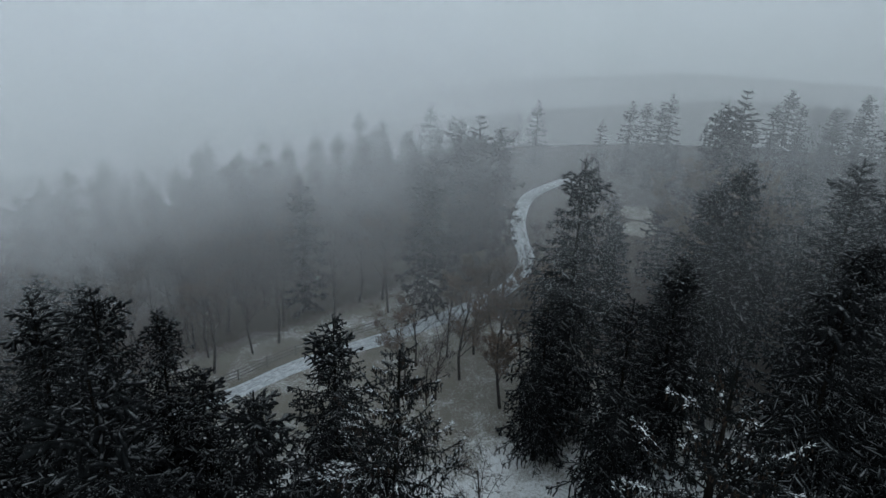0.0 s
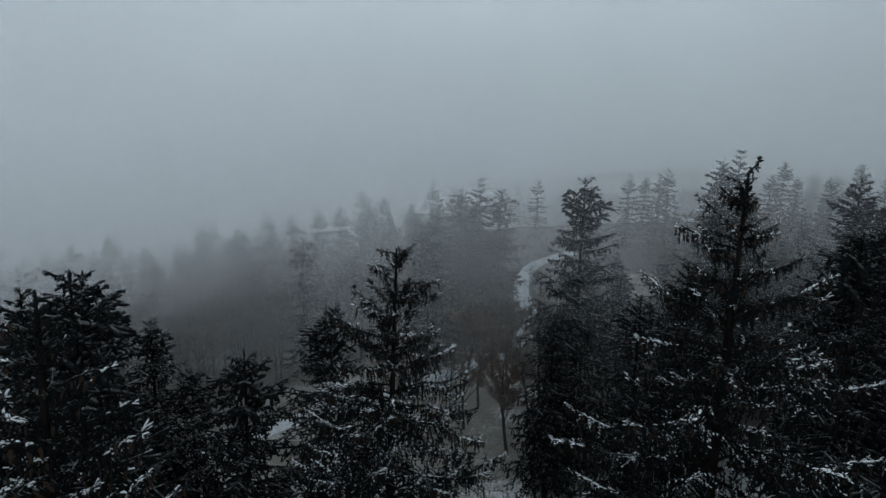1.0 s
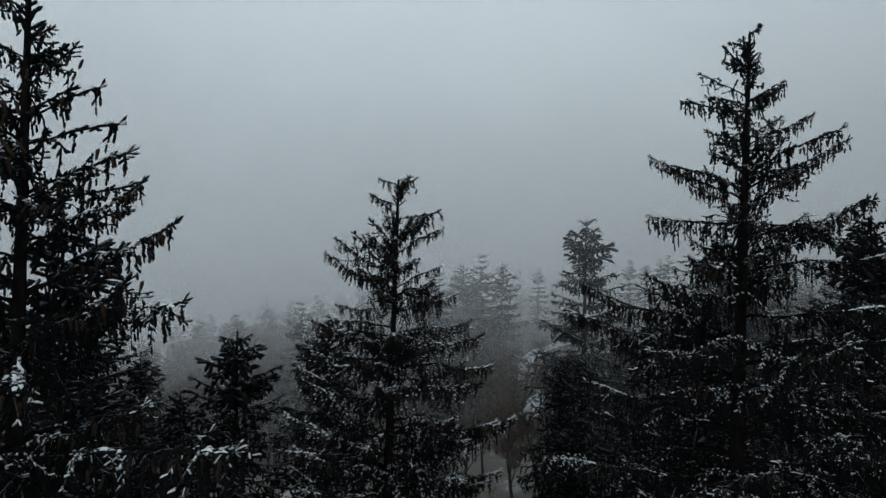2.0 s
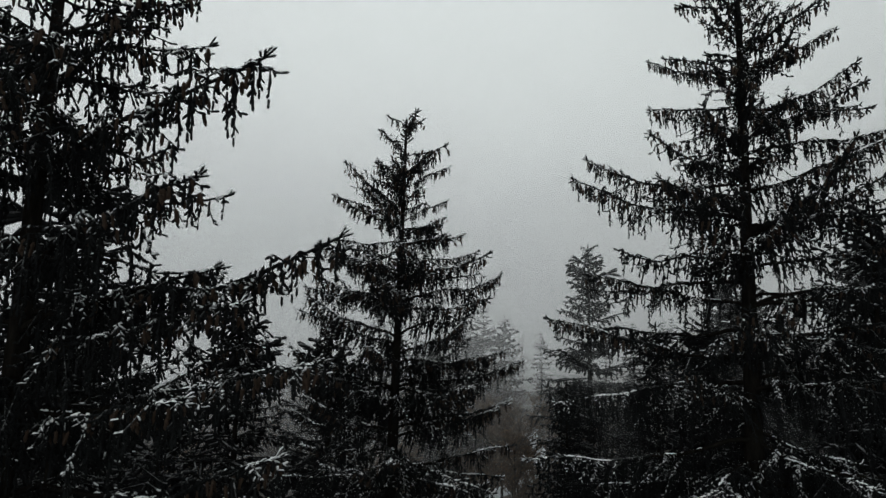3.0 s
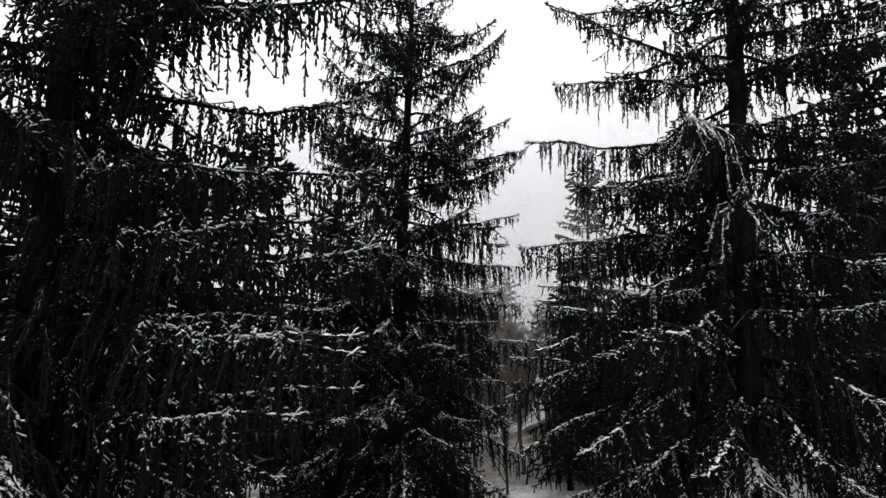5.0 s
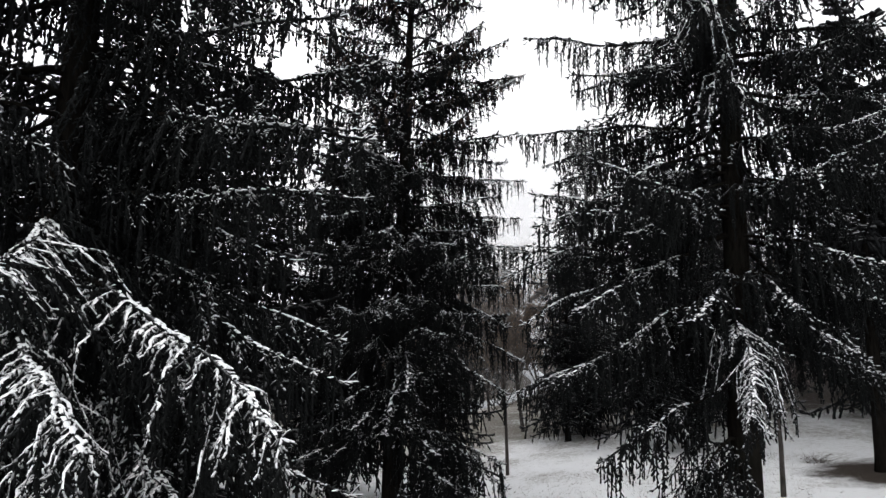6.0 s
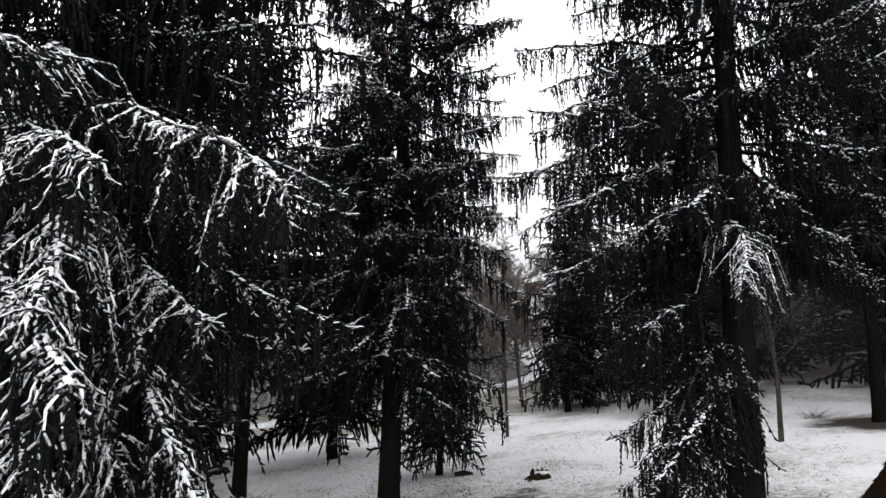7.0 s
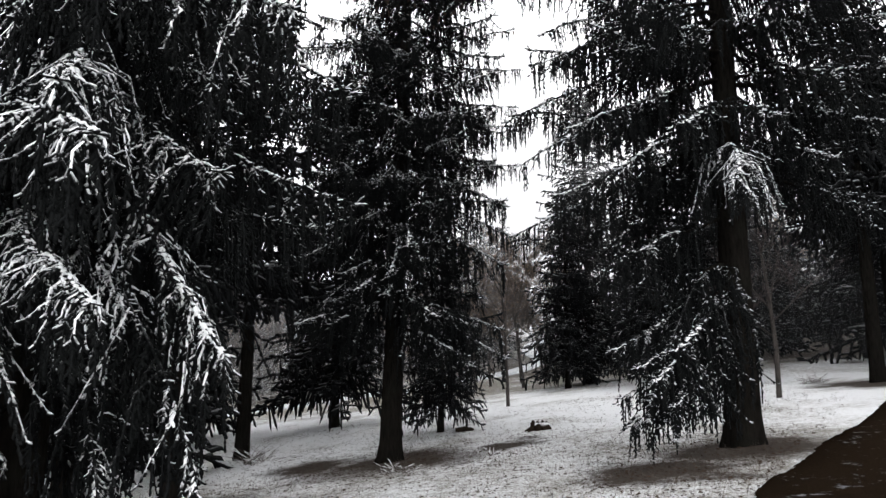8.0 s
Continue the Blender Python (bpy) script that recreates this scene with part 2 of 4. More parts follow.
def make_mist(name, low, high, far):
    """Mist stand-in, a sheet that imitates haze: light passes, and what does not pass is scattered. Denser towards the
    cloud above; near sheets thin out over the hillside and high up.
    """
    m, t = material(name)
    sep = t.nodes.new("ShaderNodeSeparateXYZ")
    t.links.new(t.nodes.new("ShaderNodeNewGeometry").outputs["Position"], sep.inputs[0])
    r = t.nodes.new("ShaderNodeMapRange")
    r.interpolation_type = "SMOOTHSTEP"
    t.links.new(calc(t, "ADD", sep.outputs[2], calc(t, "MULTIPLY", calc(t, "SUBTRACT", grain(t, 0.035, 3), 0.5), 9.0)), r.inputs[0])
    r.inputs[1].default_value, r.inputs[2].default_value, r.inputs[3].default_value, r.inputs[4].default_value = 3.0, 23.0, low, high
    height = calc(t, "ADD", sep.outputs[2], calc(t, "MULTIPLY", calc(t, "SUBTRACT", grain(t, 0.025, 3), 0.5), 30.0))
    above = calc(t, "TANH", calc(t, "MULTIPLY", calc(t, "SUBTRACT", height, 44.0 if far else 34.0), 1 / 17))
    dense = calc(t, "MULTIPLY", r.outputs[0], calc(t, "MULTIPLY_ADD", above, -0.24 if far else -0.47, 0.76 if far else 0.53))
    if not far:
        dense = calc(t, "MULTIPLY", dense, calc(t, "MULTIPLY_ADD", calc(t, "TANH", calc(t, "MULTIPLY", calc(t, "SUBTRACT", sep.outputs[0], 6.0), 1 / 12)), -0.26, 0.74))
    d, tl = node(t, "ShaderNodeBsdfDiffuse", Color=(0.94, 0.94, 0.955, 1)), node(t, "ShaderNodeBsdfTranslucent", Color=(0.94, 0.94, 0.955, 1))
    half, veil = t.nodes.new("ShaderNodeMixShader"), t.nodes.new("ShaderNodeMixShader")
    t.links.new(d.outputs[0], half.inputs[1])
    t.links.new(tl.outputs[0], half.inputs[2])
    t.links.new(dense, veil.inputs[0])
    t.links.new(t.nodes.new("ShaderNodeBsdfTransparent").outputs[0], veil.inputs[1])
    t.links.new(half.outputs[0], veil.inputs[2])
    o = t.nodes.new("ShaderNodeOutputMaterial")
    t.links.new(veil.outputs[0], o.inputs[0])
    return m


def make_cloud():
    """The cloud that closes the view all round: a glowing distance, its light painted by height and side."""
    m, t = material("low_cloud")
    sep = t.nodes.new("ShaderNodeSeparateXYZ")
    t.links.new(t.nodes.new("ShaderNodeNewGeometry").outputs["Position"], sep.inputs[0])
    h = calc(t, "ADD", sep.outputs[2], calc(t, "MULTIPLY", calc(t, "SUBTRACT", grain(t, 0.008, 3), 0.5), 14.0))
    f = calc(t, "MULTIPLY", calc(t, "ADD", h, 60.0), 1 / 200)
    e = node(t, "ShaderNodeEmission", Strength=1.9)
    # the glow is painted brighter left of the hill and darker over it
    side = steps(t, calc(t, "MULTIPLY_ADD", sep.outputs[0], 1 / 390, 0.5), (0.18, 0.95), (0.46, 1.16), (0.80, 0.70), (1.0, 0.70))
    # and painted dimmer towards the ground
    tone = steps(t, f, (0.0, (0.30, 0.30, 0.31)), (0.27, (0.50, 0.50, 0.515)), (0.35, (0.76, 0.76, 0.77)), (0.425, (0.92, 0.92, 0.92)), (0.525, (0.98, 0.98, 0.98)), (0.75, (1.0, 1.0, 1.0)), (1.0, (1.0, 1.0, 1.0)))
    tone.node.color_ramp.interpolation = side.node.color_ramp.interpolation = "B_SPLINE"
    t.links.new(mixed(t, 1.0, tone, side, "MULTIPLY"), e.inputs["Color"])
    o = t.nodes.new("ShaderNodeOutputMaterial")
    t.links.new(e.outputs[0], o.inputs[0])
    return m


# ---- building helpers ----
class Shape:
    """Points and faces of one mesh, with a material slot for each face."""

    def __init__(self):
        self.v, self.f, self.m = [], [], []
        self.tip = Vector((1, 0, 0))

    def tube(self, pts, radii, sides, slot=0, cap=True):
        """A tapered tube along pts."""
        n0, rings = len(self.v), len(pts)
        pts = [Vector(p) for p in pts]
        side = None
        for i, p in enumerate(pts):
            d = (pts[min(i + 1, rings - 1)] - pts[max(i - 1, 0)]).normalized()
            if side is None:
                side = d.orthogonal().normalized()
            side = (side - d * side.dot(d)).normalized()
            other = d.cross(side)
            for k in range(sides):
                a = 2 * math.pi * k / sides
                self.v.append(tuple(p + radii[i] * (math.cos(a) * side + math.sin(a) * other)))
        for i in range(rings - 1):
            for k in range(sides):
                a, b = n0 + i * sides + k, n0 + i * sides + (k + 1) % sides
                self.f.append((a, b, b + sides, a + sides))
                self.m.append(slot)
        if cap:
            self.f.append(tuple(range(n0 + (rings - 1) * sides, n0 + rings * sides)))
            self.m.append(slot)

    def finger(self, rng, p, d, length, r, slot=1, sides=3, sag=0.2, needles=0):
        """A plump needle-clad twig with a blunt end, from p along d."""
        n0 = len(self.v)
        d = d.normalized()
        side = Matrix.Rotation(rng.uniform(0, 6.28), 3, d) @ d.orthogonal().normalized()
        other = d.cross(side)
        end = (d + Vector((0, 0, -sag))).normalized()
        tip = p + d * length * 0.5 + end * length * 0.5
        mid = p + d * length * 0.5 + end * length * 0.24
        turn = [(math.cos(2 * math.pi * k / sides), math.sin(2 * math.pi * k / sides)) for k in range(sides)]
        for q, size in ((p, 0.75 * r), (mid, r * rng.uniform(0.85, 1.2))):
            self.v += [tuple(q + size * (c * side + e * other)) for c, e in turn]
        self.v.append(tuple(tip))
        for k in range(sides):
            k2 = (k + 1) % sides
            self.f += [(n0 + k, n0 + k2, n0 + sides + k2, n0 + sides + k), (n0 + sides + k, n0 + sides + k2, n0 + 2 * sides)]
        self.m += [slot] * (2 * sides)
        for j in range(needles):
            at = (j + rng.random()) / needles
            c = p.lerp(mid, at)
            a = rng.uniform(0, 6.28)
            out = math.cos(a) * side + math.sin(a) * other
            n1 = len(self.v)
            w = d * 0.005
            self.v += [tuple(c - w), tuple(c + w + out.cross(d) * 0.004), tuple(c + out * r * rng.uniform(1.3, 1.8) + d * r * rng.uniform(0.5, 1.4))]
            self.f.append((n1, n1 + 1, n1 + 2))
            self.m.append(slot)

    def drift(self, rng, pts, wide, high, slot=2, keep=0.85):
        """Snow lying along the top of pts: a rounded lumpy bead with breaks in it."""
        n0, on = len(self.v), False
        for i, q in enumerate(pts):
            d = pts[min(i + 1, len(pts) - 1)] - pts[max(i - 1, 0)]
            across = Vector((-d.y, d.x, 0))
            across = across.normalized() if across.length > 1e-5 else Vector((1, 0, 0))
            k = rng.uniform(0.65, 1.25) * (0.5 if i in (0, len(pts) - 1) else 1.0)
            q = q + across * wide * rng.uniform(-0.3, 0.3)
            for c, h in ((-1.0, -0.15), (-0.55, 0.75), (0.5, 0.8), (1.0, -0.15)):
                self.v.append(tuple(q + across * wide * k * c + Vector((0, 0, high * k * h))))
            if i and rng.random() < keep:
                for c in range(3):
                    b = n0 + 4 * (i - 1) + c
                    self.f.append((b, b + 4, b + 5, b + 1))
                    self.m.append(slot)

    def cone(self, rng, p, length, r, slot=3):
        """A ripe spruce cone that hangs from p."""
        n0 = len(self.v)
        dx, dy = rng.uniform(-0.25, 0.25) * length, rng.uniform(-0.25, 0.25) * length
        self.v.append(tuple(p))
        for at, size in ((0.2, 0.95), (0.75, 0.85)):
            for k in range(4):
                a = 1.5708 * k + at * 2
                q = r * size * rng.uniform(0.85, 1.15)
                self.v.append((p.x + dx * at + q * math.cos(a), p.y + dy * at + q * math.sin(a), p.z - length * at))
        self.v.append((p.x + dx, p.y + dy, p.z - length))
        for k in range(4):
            k2 = (k + 1) % 4
            self.f += [(n0, n0 + 1 + k2, n0 + 1 + k), (n0 + 1 + k, n0 + 1 + k2, n0 + 5 + k2, n0 + 5 + k), (n0 + 5 + k, n0 + 5 + k2, n0 + 9)]
        self.m += [slot] * 12

    def ridge(self, rng, pts, wide, high, slot=2, keep=1.0):
        """A lumpy bead of snow that lies along the top of pts."""
        for a, b in zip(pts[:-1], pts[1:]):
            if rng.random() > keep:
                continue
            n0 = len(self.v)
            d = (b - a)
            across = Vector((-d.y, d.x, 0))
            if across.length < 1e-5:
                continue
            across.normalize()
            for q, s in ((a, rng.uniform(0.5, 1)), (a.lerp(b, 0.5), rng.uniform(0.8, 1.3)), (b, rng.uniform(0.4, 0.9))):
                up = Vector((0, 0, high * s))
                self.v += [tuple(q - across * wide * s), tuple(q + up + across * wide * rng.uniform(-0.3, 0.3)), tuple(q + across * wide * s)]
            for i in (0, 3):
                self.f += [(n0 + i, n0 + i + 1, n0 + i + 4, n0 + i + 3), (n0 + i + 1, n0 + i + 2, n0 + i + 5, n0 + i + 4)]
            self.f += [(n0, n0 + 2, n0 + 1), (n0 + 6, n0 + 7, n0 + 8)]
            self.m += [slot] * 6

    def lump(self, rng, centre, size, slot=0, rough=0.25):
        """A small uneven lump."""
        bm = bmesh.new()
        bmesh.ops.create_icosphere(bm, subdivisions=2, radius=1)
        n0 = len(self.v)
        for v in bm.verts:
            k = 1 + rng.uniform(-rough, rough)
            self.v.append((centre[0] + v.co.x * size[0] * k, centre[1] + v.co.y * size[1] * k, centre[2] + v.co.z * size[2] * k))
        bm.verts.index_update()
        for f in bm.faces:
            self.f.append(tuple(n0 + v.index for v in f.verts))
            self.m.append(slot)
        bm.free()

    def box(self, centre, size, slot=0, turn=None):
        n0 = len(self.v)
        for sx in (-0.5, 0.5):
            for sy in (-0.5, 0.5):
                for sz in (-0.5, 0.5):
                    p = Vector((sx * size[0], sy * size[1], sz * size[2]))
                    self.v.append(tuple(Vector(centre) + (turn @ p if turn else p)))
        self.f += [tuple(n0 + i for i in q) for q in ((0, 1, 3, 2), (4, 6, 7, 5), (0, 4, 5, 1), (2, 3, 7, 6), (0, 2, 6, 4), (1, 5, 7, 3))]
        self.m += [slot] * 6

    def add(self, other, matrix):
        """Another shape, moved by matrix."""
        n0 = len(self.v)
        a = np.array(other.v) @ np.array(matrix.to_3x3()).T + np.array(matrix.translation)
        self.v += [tuple(p) for p in a.tolist()]
        self.f += [tuple(n0 + i for i in q) for q in other.f]
        self.m += other.m

    def mesh(self, name, *mats, smooth=False):
        me = bpy.data.meshes.new(name)
        me.from_pydata(self.v, [], self.f)
        for mat in mats:
            me.materials.append(mat)
        me.polygons.foreach_set("material_index", self.m)
        me.polygons.foreach_set("use_smooth", [smooth] * len(self.f))
        me.update()
        return me


def part(name, me, parent, label="", m=None):
    """A mesh as one part under its thing."""
    ob = new(name, me)
    ob.parent = parent
    if m is not None:
        ob.matrix_basis = m
    return tagged(ob, label)


def thing(name, place, label, category, group="", kind=""):
    ob = new(name)
    ob.location = place
    ob.empty_display_size = 0.3
    return tagged(ob, label, category, group, kind)


def solo(name, me, label, category="", group="", kind="", place=(0, 0, 0)):
    ob = new(name, me)
    ob.location = place
    return tagged(ob, label, category, group, kind)


# ---- the lie of the land: it rises to the right and up the hill beyond the lane ----
LANE_LINE = [(-60, 25), (-34, 38), (-19.5, 46.2), (-13, 51.5), (-4.8, 56), (2, 60), (7.0, 64.5), (8.9, 69.5), (8.6, 75), (9.0, 81), (11, 87), (14.5, 90.5), (18, 92.5)]


def smooth01(v):
    v = min(1.0, max(0.0, v))
    return v * v * (3 - 2 * v)


def ground_z(x, y):
    slope = 0.107 * x if -40 < x < 60 else (-4.28 + 0.03 * (x + 40) if x < 0 else 6.42 + 0.01 * (min(x, 200) - 60))
    hill = 0.0
    if y > 46:
        hill = 4.8 * smooth01((y - 46) / 60) * smooth01((x + 50) / 60)
    swell = 0.35 * noise.noise(Vector((x * 0.06, y * 0.06, 3.1))) + 0.10 * noise.noise(Vector((x * 0.3, y * 0.3, 1.7)))
    near = smooth01((9 - math.hypot(x, y)) / 9)
    return 1.03 + slope + hill + swell - 0.4 * near


def make_ground_sheet():
    def axis(lo, hi, near_lo, near_hi, fine, reach):
        out, v, step = [], near_lo, fine
        while v > lo:
            out.append(v)
            step *= 1.16
            v -= min(step, reach)
        out = out[::-1]
        v = near_lo + fine
        while v < near_hi:
            out.append(v)
            v += fine
        step = fine
        while v < hi:
            out.append(v)
            step *= 1.10
            v += min(step, reach)
        return out

    xs, ys = axis(-2400, 2400, -14, 22, 0.4, 300), axis(-2400, 2600, 1, 40, 0.4, 300)
    s = Shape()
    for y in ys:
        for x in xs:
            fine = 0.035 * noise.noise(Vector((x * 1.7, y * 1.7, 0))) if abs(x) < 30 and 0 < y < 60 else 0.0
            s.v.append((x, y, ground_z(x, y) + fine))
    n = len(xs)
    for j in range(len(ys) - 1):
        for i in range(n - 1):
            a = j * n + i
            s.f.append((a, a + 1, a + 1 + n, a + n))
    s.m = [0] * len(s.f)
    return s.mesh("ground", GROUND, smooth=True)


solo("ground", make_ground_sheet(), "snow-dusted grass slope with brown needle litter", "ground", kind="structure")


def curve_points(line, gap):
    """Evenly spaced points on a smooth line through the given ones, with their headings."""
    pts = [Vector((x, y)) for x, y in line]
    out = []
    for i in range(len(pts) - 1):
        p0, p1, p2, p3 = pts[max(i - 1, 0)], pts[i], pts[i + 1], pts[min(i + 2, len(pts) - 1)]
        count = max(2, int((p2 - p1).length / gap))
        for k in range(count):
            u = k / count
            out.append(0.5 * (2 * p1 + (p2 - p0) * u + (2 * p0 - 5 * p1 + 4 * p2 - p3) * u * u + (3 * p1 - p0 - 3 * p2 + p3) * u ** 3))
    return [(p, ((out[min(i + 1, len(out) - 1)] - out[max(i - 1, 0)]).normalized())) for i, p in enumerate(out)]


def make_strip(line, cuts, slots, lift, gap, drop=-0.15):
    """A ribbon on the ground; cuts are its edges across the way, slots the material between them."""
    s = Shape()
    rows = curve_points(line, gap)
    for p, d in rows:
        side = Vector((d.y, -d.x))
        for c in cuts:
            q = p + side * c
            edge = c in (cuts[0], cuts[-1])
            s.v.append((q.x, q.y, ground_z(q.x, q.y) + (drop if edge else lift)))
    n = len(cuts)
    for j in range(len(rows) - 1):
        for i in range(n - 1):
            a = j * n + i
            s.f.append((a, a + 1, a + 1 + n, a + n))
            s.m.append(slots[i])
    return s


lane = make_strip(LANE_LINE, (-1.05, -0.85, -0.48, -0.33, 0.36, 0.48, 0.85, 1.05), (0, 0, 1, 0, 1, 0, 0), 0.16, 1.0)
solo("road", lane.mesh("road", LANE, TRACK, smooth=True), "narrow country lane under trodden snow with two wheel tracks", "road", kind="structure")

# bare earth at the foot of the slope, beside the big spruce
soil = make_strip([(0.55, 3.2), (2.35, 5.95), (3.95, 8.65), (6.15, 11.3), (10.75, 16.9), (16.75, 24.3)], (-0.12, 0.0, 0.5, 1.0, 1.6, 2.2, 2.4), (0, 0, 0, 0, 0, 0), 0.045, 0.12, -0.04)
rs = random.Random(5)
ragged = (0.05, 0.045, 0.02, 0.02, 0.02, 0.04, 0.04)
soil.v = [(x + ragged[i % 7] * rs.uniform(-1, 1), y + ragged[i % 7] * rs.uniform(-1, 1), z + rs.uniform(-0.008, 0.008)) for i, (x, y, z) in enumerate(soil.v)]
solo("path", soil.mesh("path", EARTH, smooth=True), "dark bare-earth path with a ragged snowy edge", "path", kind="structure")


# ---- mist: added see-through sheets imitate haze between the near trees and the hill, and cloud closes the view ----
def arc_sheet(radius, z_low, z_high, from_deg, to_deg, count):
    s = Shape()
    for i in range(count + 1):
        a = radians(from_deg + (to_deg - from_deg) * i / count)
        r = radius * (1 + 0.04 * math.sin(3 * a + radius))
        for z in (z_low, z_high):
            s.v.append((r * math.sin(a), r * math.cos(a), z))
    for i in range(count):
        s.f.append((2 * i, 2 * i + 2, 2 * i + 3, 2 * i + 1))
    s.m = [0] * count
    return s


# radius of each haze sheet, and its opacity low down and high up
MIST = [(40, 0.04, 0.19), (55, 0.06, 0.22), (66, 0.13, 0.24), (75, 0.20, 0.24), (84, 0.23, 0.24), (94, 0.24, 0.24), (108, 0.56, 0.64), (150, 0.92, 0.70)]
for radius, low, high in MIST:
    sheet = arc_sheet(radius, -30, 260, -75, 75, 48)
    solo("mist", sheet.mesh("mist", make_mist("mist", low, high, radius > 100), smooth=True), "see-through sheet standing in for thin grey winter mist between the trees", "mist", "mist over the wood", "stuff")

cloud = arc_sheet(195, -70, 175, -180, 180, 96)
solo("backdrop", cloud.mesh("backdrop", make_cloud(), smooth=True), "glowing backdrop of pale grey low cloud closing the distance", "backdrop", kind="structure")


# ---- spruces ----
def limb_line(rng, length, curve):
    """The line of a limb along +x, as a function of how far out it is."""
    a, b, c = curve
    sway, kink, wave = rng.uniform(-0.12, 0.12), rng.uniform(0, 6), rng.uniform(0.012, 0.028)

    def at(u):
        return Vector((length * u, length * (2 * sway * u * u + wave * math.sin(6 * u + kink)),
                       length * (a * u + b * u * u + c * u ** 4 + wave * (math.sin(7 * u + kink) - math.sin(kink)) + 0.4 * wave * math.sin(17 * u))))

    return at


def along(line, w):
    """The point at a share w of a three-point line, and its heading there."""
    a, b, c = line
    return (a.lerp(b, 2 * w), (b - a).normalized()) if w < 0.5 else (b.lerp(c, 2 * w - 1), (c - b).normalized())


def make_limb(seed, length, curve, hang, snow, size, gap, sides=3, needles=0, cones=0, curtain=1.0, droop=0.0):
    """One spruce limb along +x: the wood, side shoots that carry snow, and a curtain of hanging sprays with plump twigs.
    Slots: wood, needles, snow, cones, needles under snow."""
    rng = random.Random(seed)
    s = Shape()
    at = limb_line(rng, length, curve)
    steep = curve[1] < -0.8
    n = 9
    r0 = 0.010 + 0.0095 * length
    spine = [at(i / n) for i in range(n + 1)]
    s.tube(spine[:5], [r0 * (1 - 0.8 * i / n) for i in range(5)], 5, 0, False)
    s.tube(spine[4:], [max(0.018 * size, r0 * (1 - 0.8 * i / n)) for i in range(4, n + 1)], 4, 1)
    bare, kind_of = rng.uniform(0.08, 0.22), rng.uniform(0, 6)

    def spell(u):
        """Snow lies on stretches of the limb, more towards its end."""
        return snow * (0.45 + 1.0 * u) + 0.35 * math.sin(9 * u * length / 2.5 + kind_of) > rng.uniform(0.15, 0.65)

    def spray(p, drop, lean, laden):
        """A thread that hangs from p with blunt twigs in pairs down its length."""
        end = p + Vector((lean.x * drop * 0.35, lean.y * drop * 0.35, -drop))
        mid = p.lerp(end, 0.5) + Vector((lean.x, lean.y, 0)) * drop * rng.uniform(0.04, 0.16)
        line = (p, mid, end)
        s.tube(line, [0.009 * size, 0.014 * size, 0.012 * size], 3, 1, False)
        count = max(2, int(drop / (0.052 * gap)))
        for k in range(count):
            w = (k + rng.uniform(0.2, 0.9)) / count
            q, d = along(line, w)
            turn = rng.uniform(0, 6.28)
            way = Vector((math.cos(turn), math.sin(turn), -rng.uniform(0.7, 2.4)))
            s.finger(rng, q, way, rng.uniform(0.075, 0.135) * size * (1.15 - 0.4 * w), rng.uniform(0.015, 0.021) * size, 4 if laden and w < rng.uniform(0.0, 0.5) else 1, sides, 0.35, needles)
        s.finger(rng, end - Vector((0, 0, 0.02)), Vector((lean.x * 0.2, lean.y * 0.2, -1)), 0.11 * size, 0.018 * size, 1, sides, 0, needles)

    def pad(q, d, long, wide):
        """A pad of snow that lies on twigs."""
        flat = Vector((d.x, d.y, 0.6 * d.z))
        pts = [q + flat * long * (k - 1) * 0.5 + Vector((rng.uniform(-0.012, 0.012), rng.uniform(-0.012, 0.012), 0.012 * size - 0.012 * abs(k - 1))) for k in range(3)]
        s.drift(rng, pts, wide, wide * rng.uniform(0.6, 0.95), 2, 1.0)

    # side shoots by turns on either side, longest a third of the way out
    count = int(length / ((0.085 if droop else 0.115) * gap)) + 3
    for i in range(count):
        u = bare + (1 - bare) * (i + rng.random()) / count
        u = min(u, 0.99)
        reach = min(0.95, (0.26 if droop else 0.34) * length) * ((1 - u) ** 0.7 * min(1.0, 0.3 + u / 0.3) + 0.12) * rng.choice((0.3, 0.5, 0.8, 1.0, 1.3))
        side = 1 if i % 2 else -1
        ang = radians(rng.uniform(20, 80))
        p = at(u)
        fwd = (at(min(u + 0.03, 1.0)) - at(u - 0.03)).normalized()
        d = Vector((fwd.x * math.cos(ang), side * math.sin(ang), fwd.z * math.cos(ang) + rng.uniform(-0.1, 0.2) - 0.3 * droop)).normalized()
        sag = rng.uniform(0.2, 0.75) * reach * (1.0 + droop if curve[0] < 0.5 else 0.35)
        bend = Vector((rng.uniform(-0.25, 0.25), rng.uniform(-0.25, 0.25), 0.06)) * reach
        line = (p, p + d * reach * 0.5 - Vector((0, 0, 0.22 * sag)) + bend, p + d * reach - Vector((0, 0, sag)))
        laden = spell(u)
        coat = 4 if laden else 1
        s.tube(line, [0.009 * size, 0.012 * size, 0.009 * size], 3, coat if droop else 1, False)
        s.finger(rng, line[2], d, 0.10 * size, 0.019 * size, coat, sides, 0.3, needles)
        # flat twigs along the shoot
        m = max(2, int(reach / ((0.032 if droop else 0.056) * gap)))
        for j in range(m):
            w = (j + rng.random()) / m
            q, e = along(line, w)
            flank = e.cross(Vector((0, 0, 1)))
            way = e * rng.uniform(0.2, 1.0) + flank * (0.9 if j % 2 else -0.9) + Vector((rng.uniform(-0.4, 0.4), rng.uniform(-0.4, 0.4), -rng.uniform(0.1, 1.2)))
            s.finger(rng, q, way, rng.uniform(0.05, 0.10) * size, rng.uniform(0.018, 0.026) * size, coat, sides, 0.3, needles)
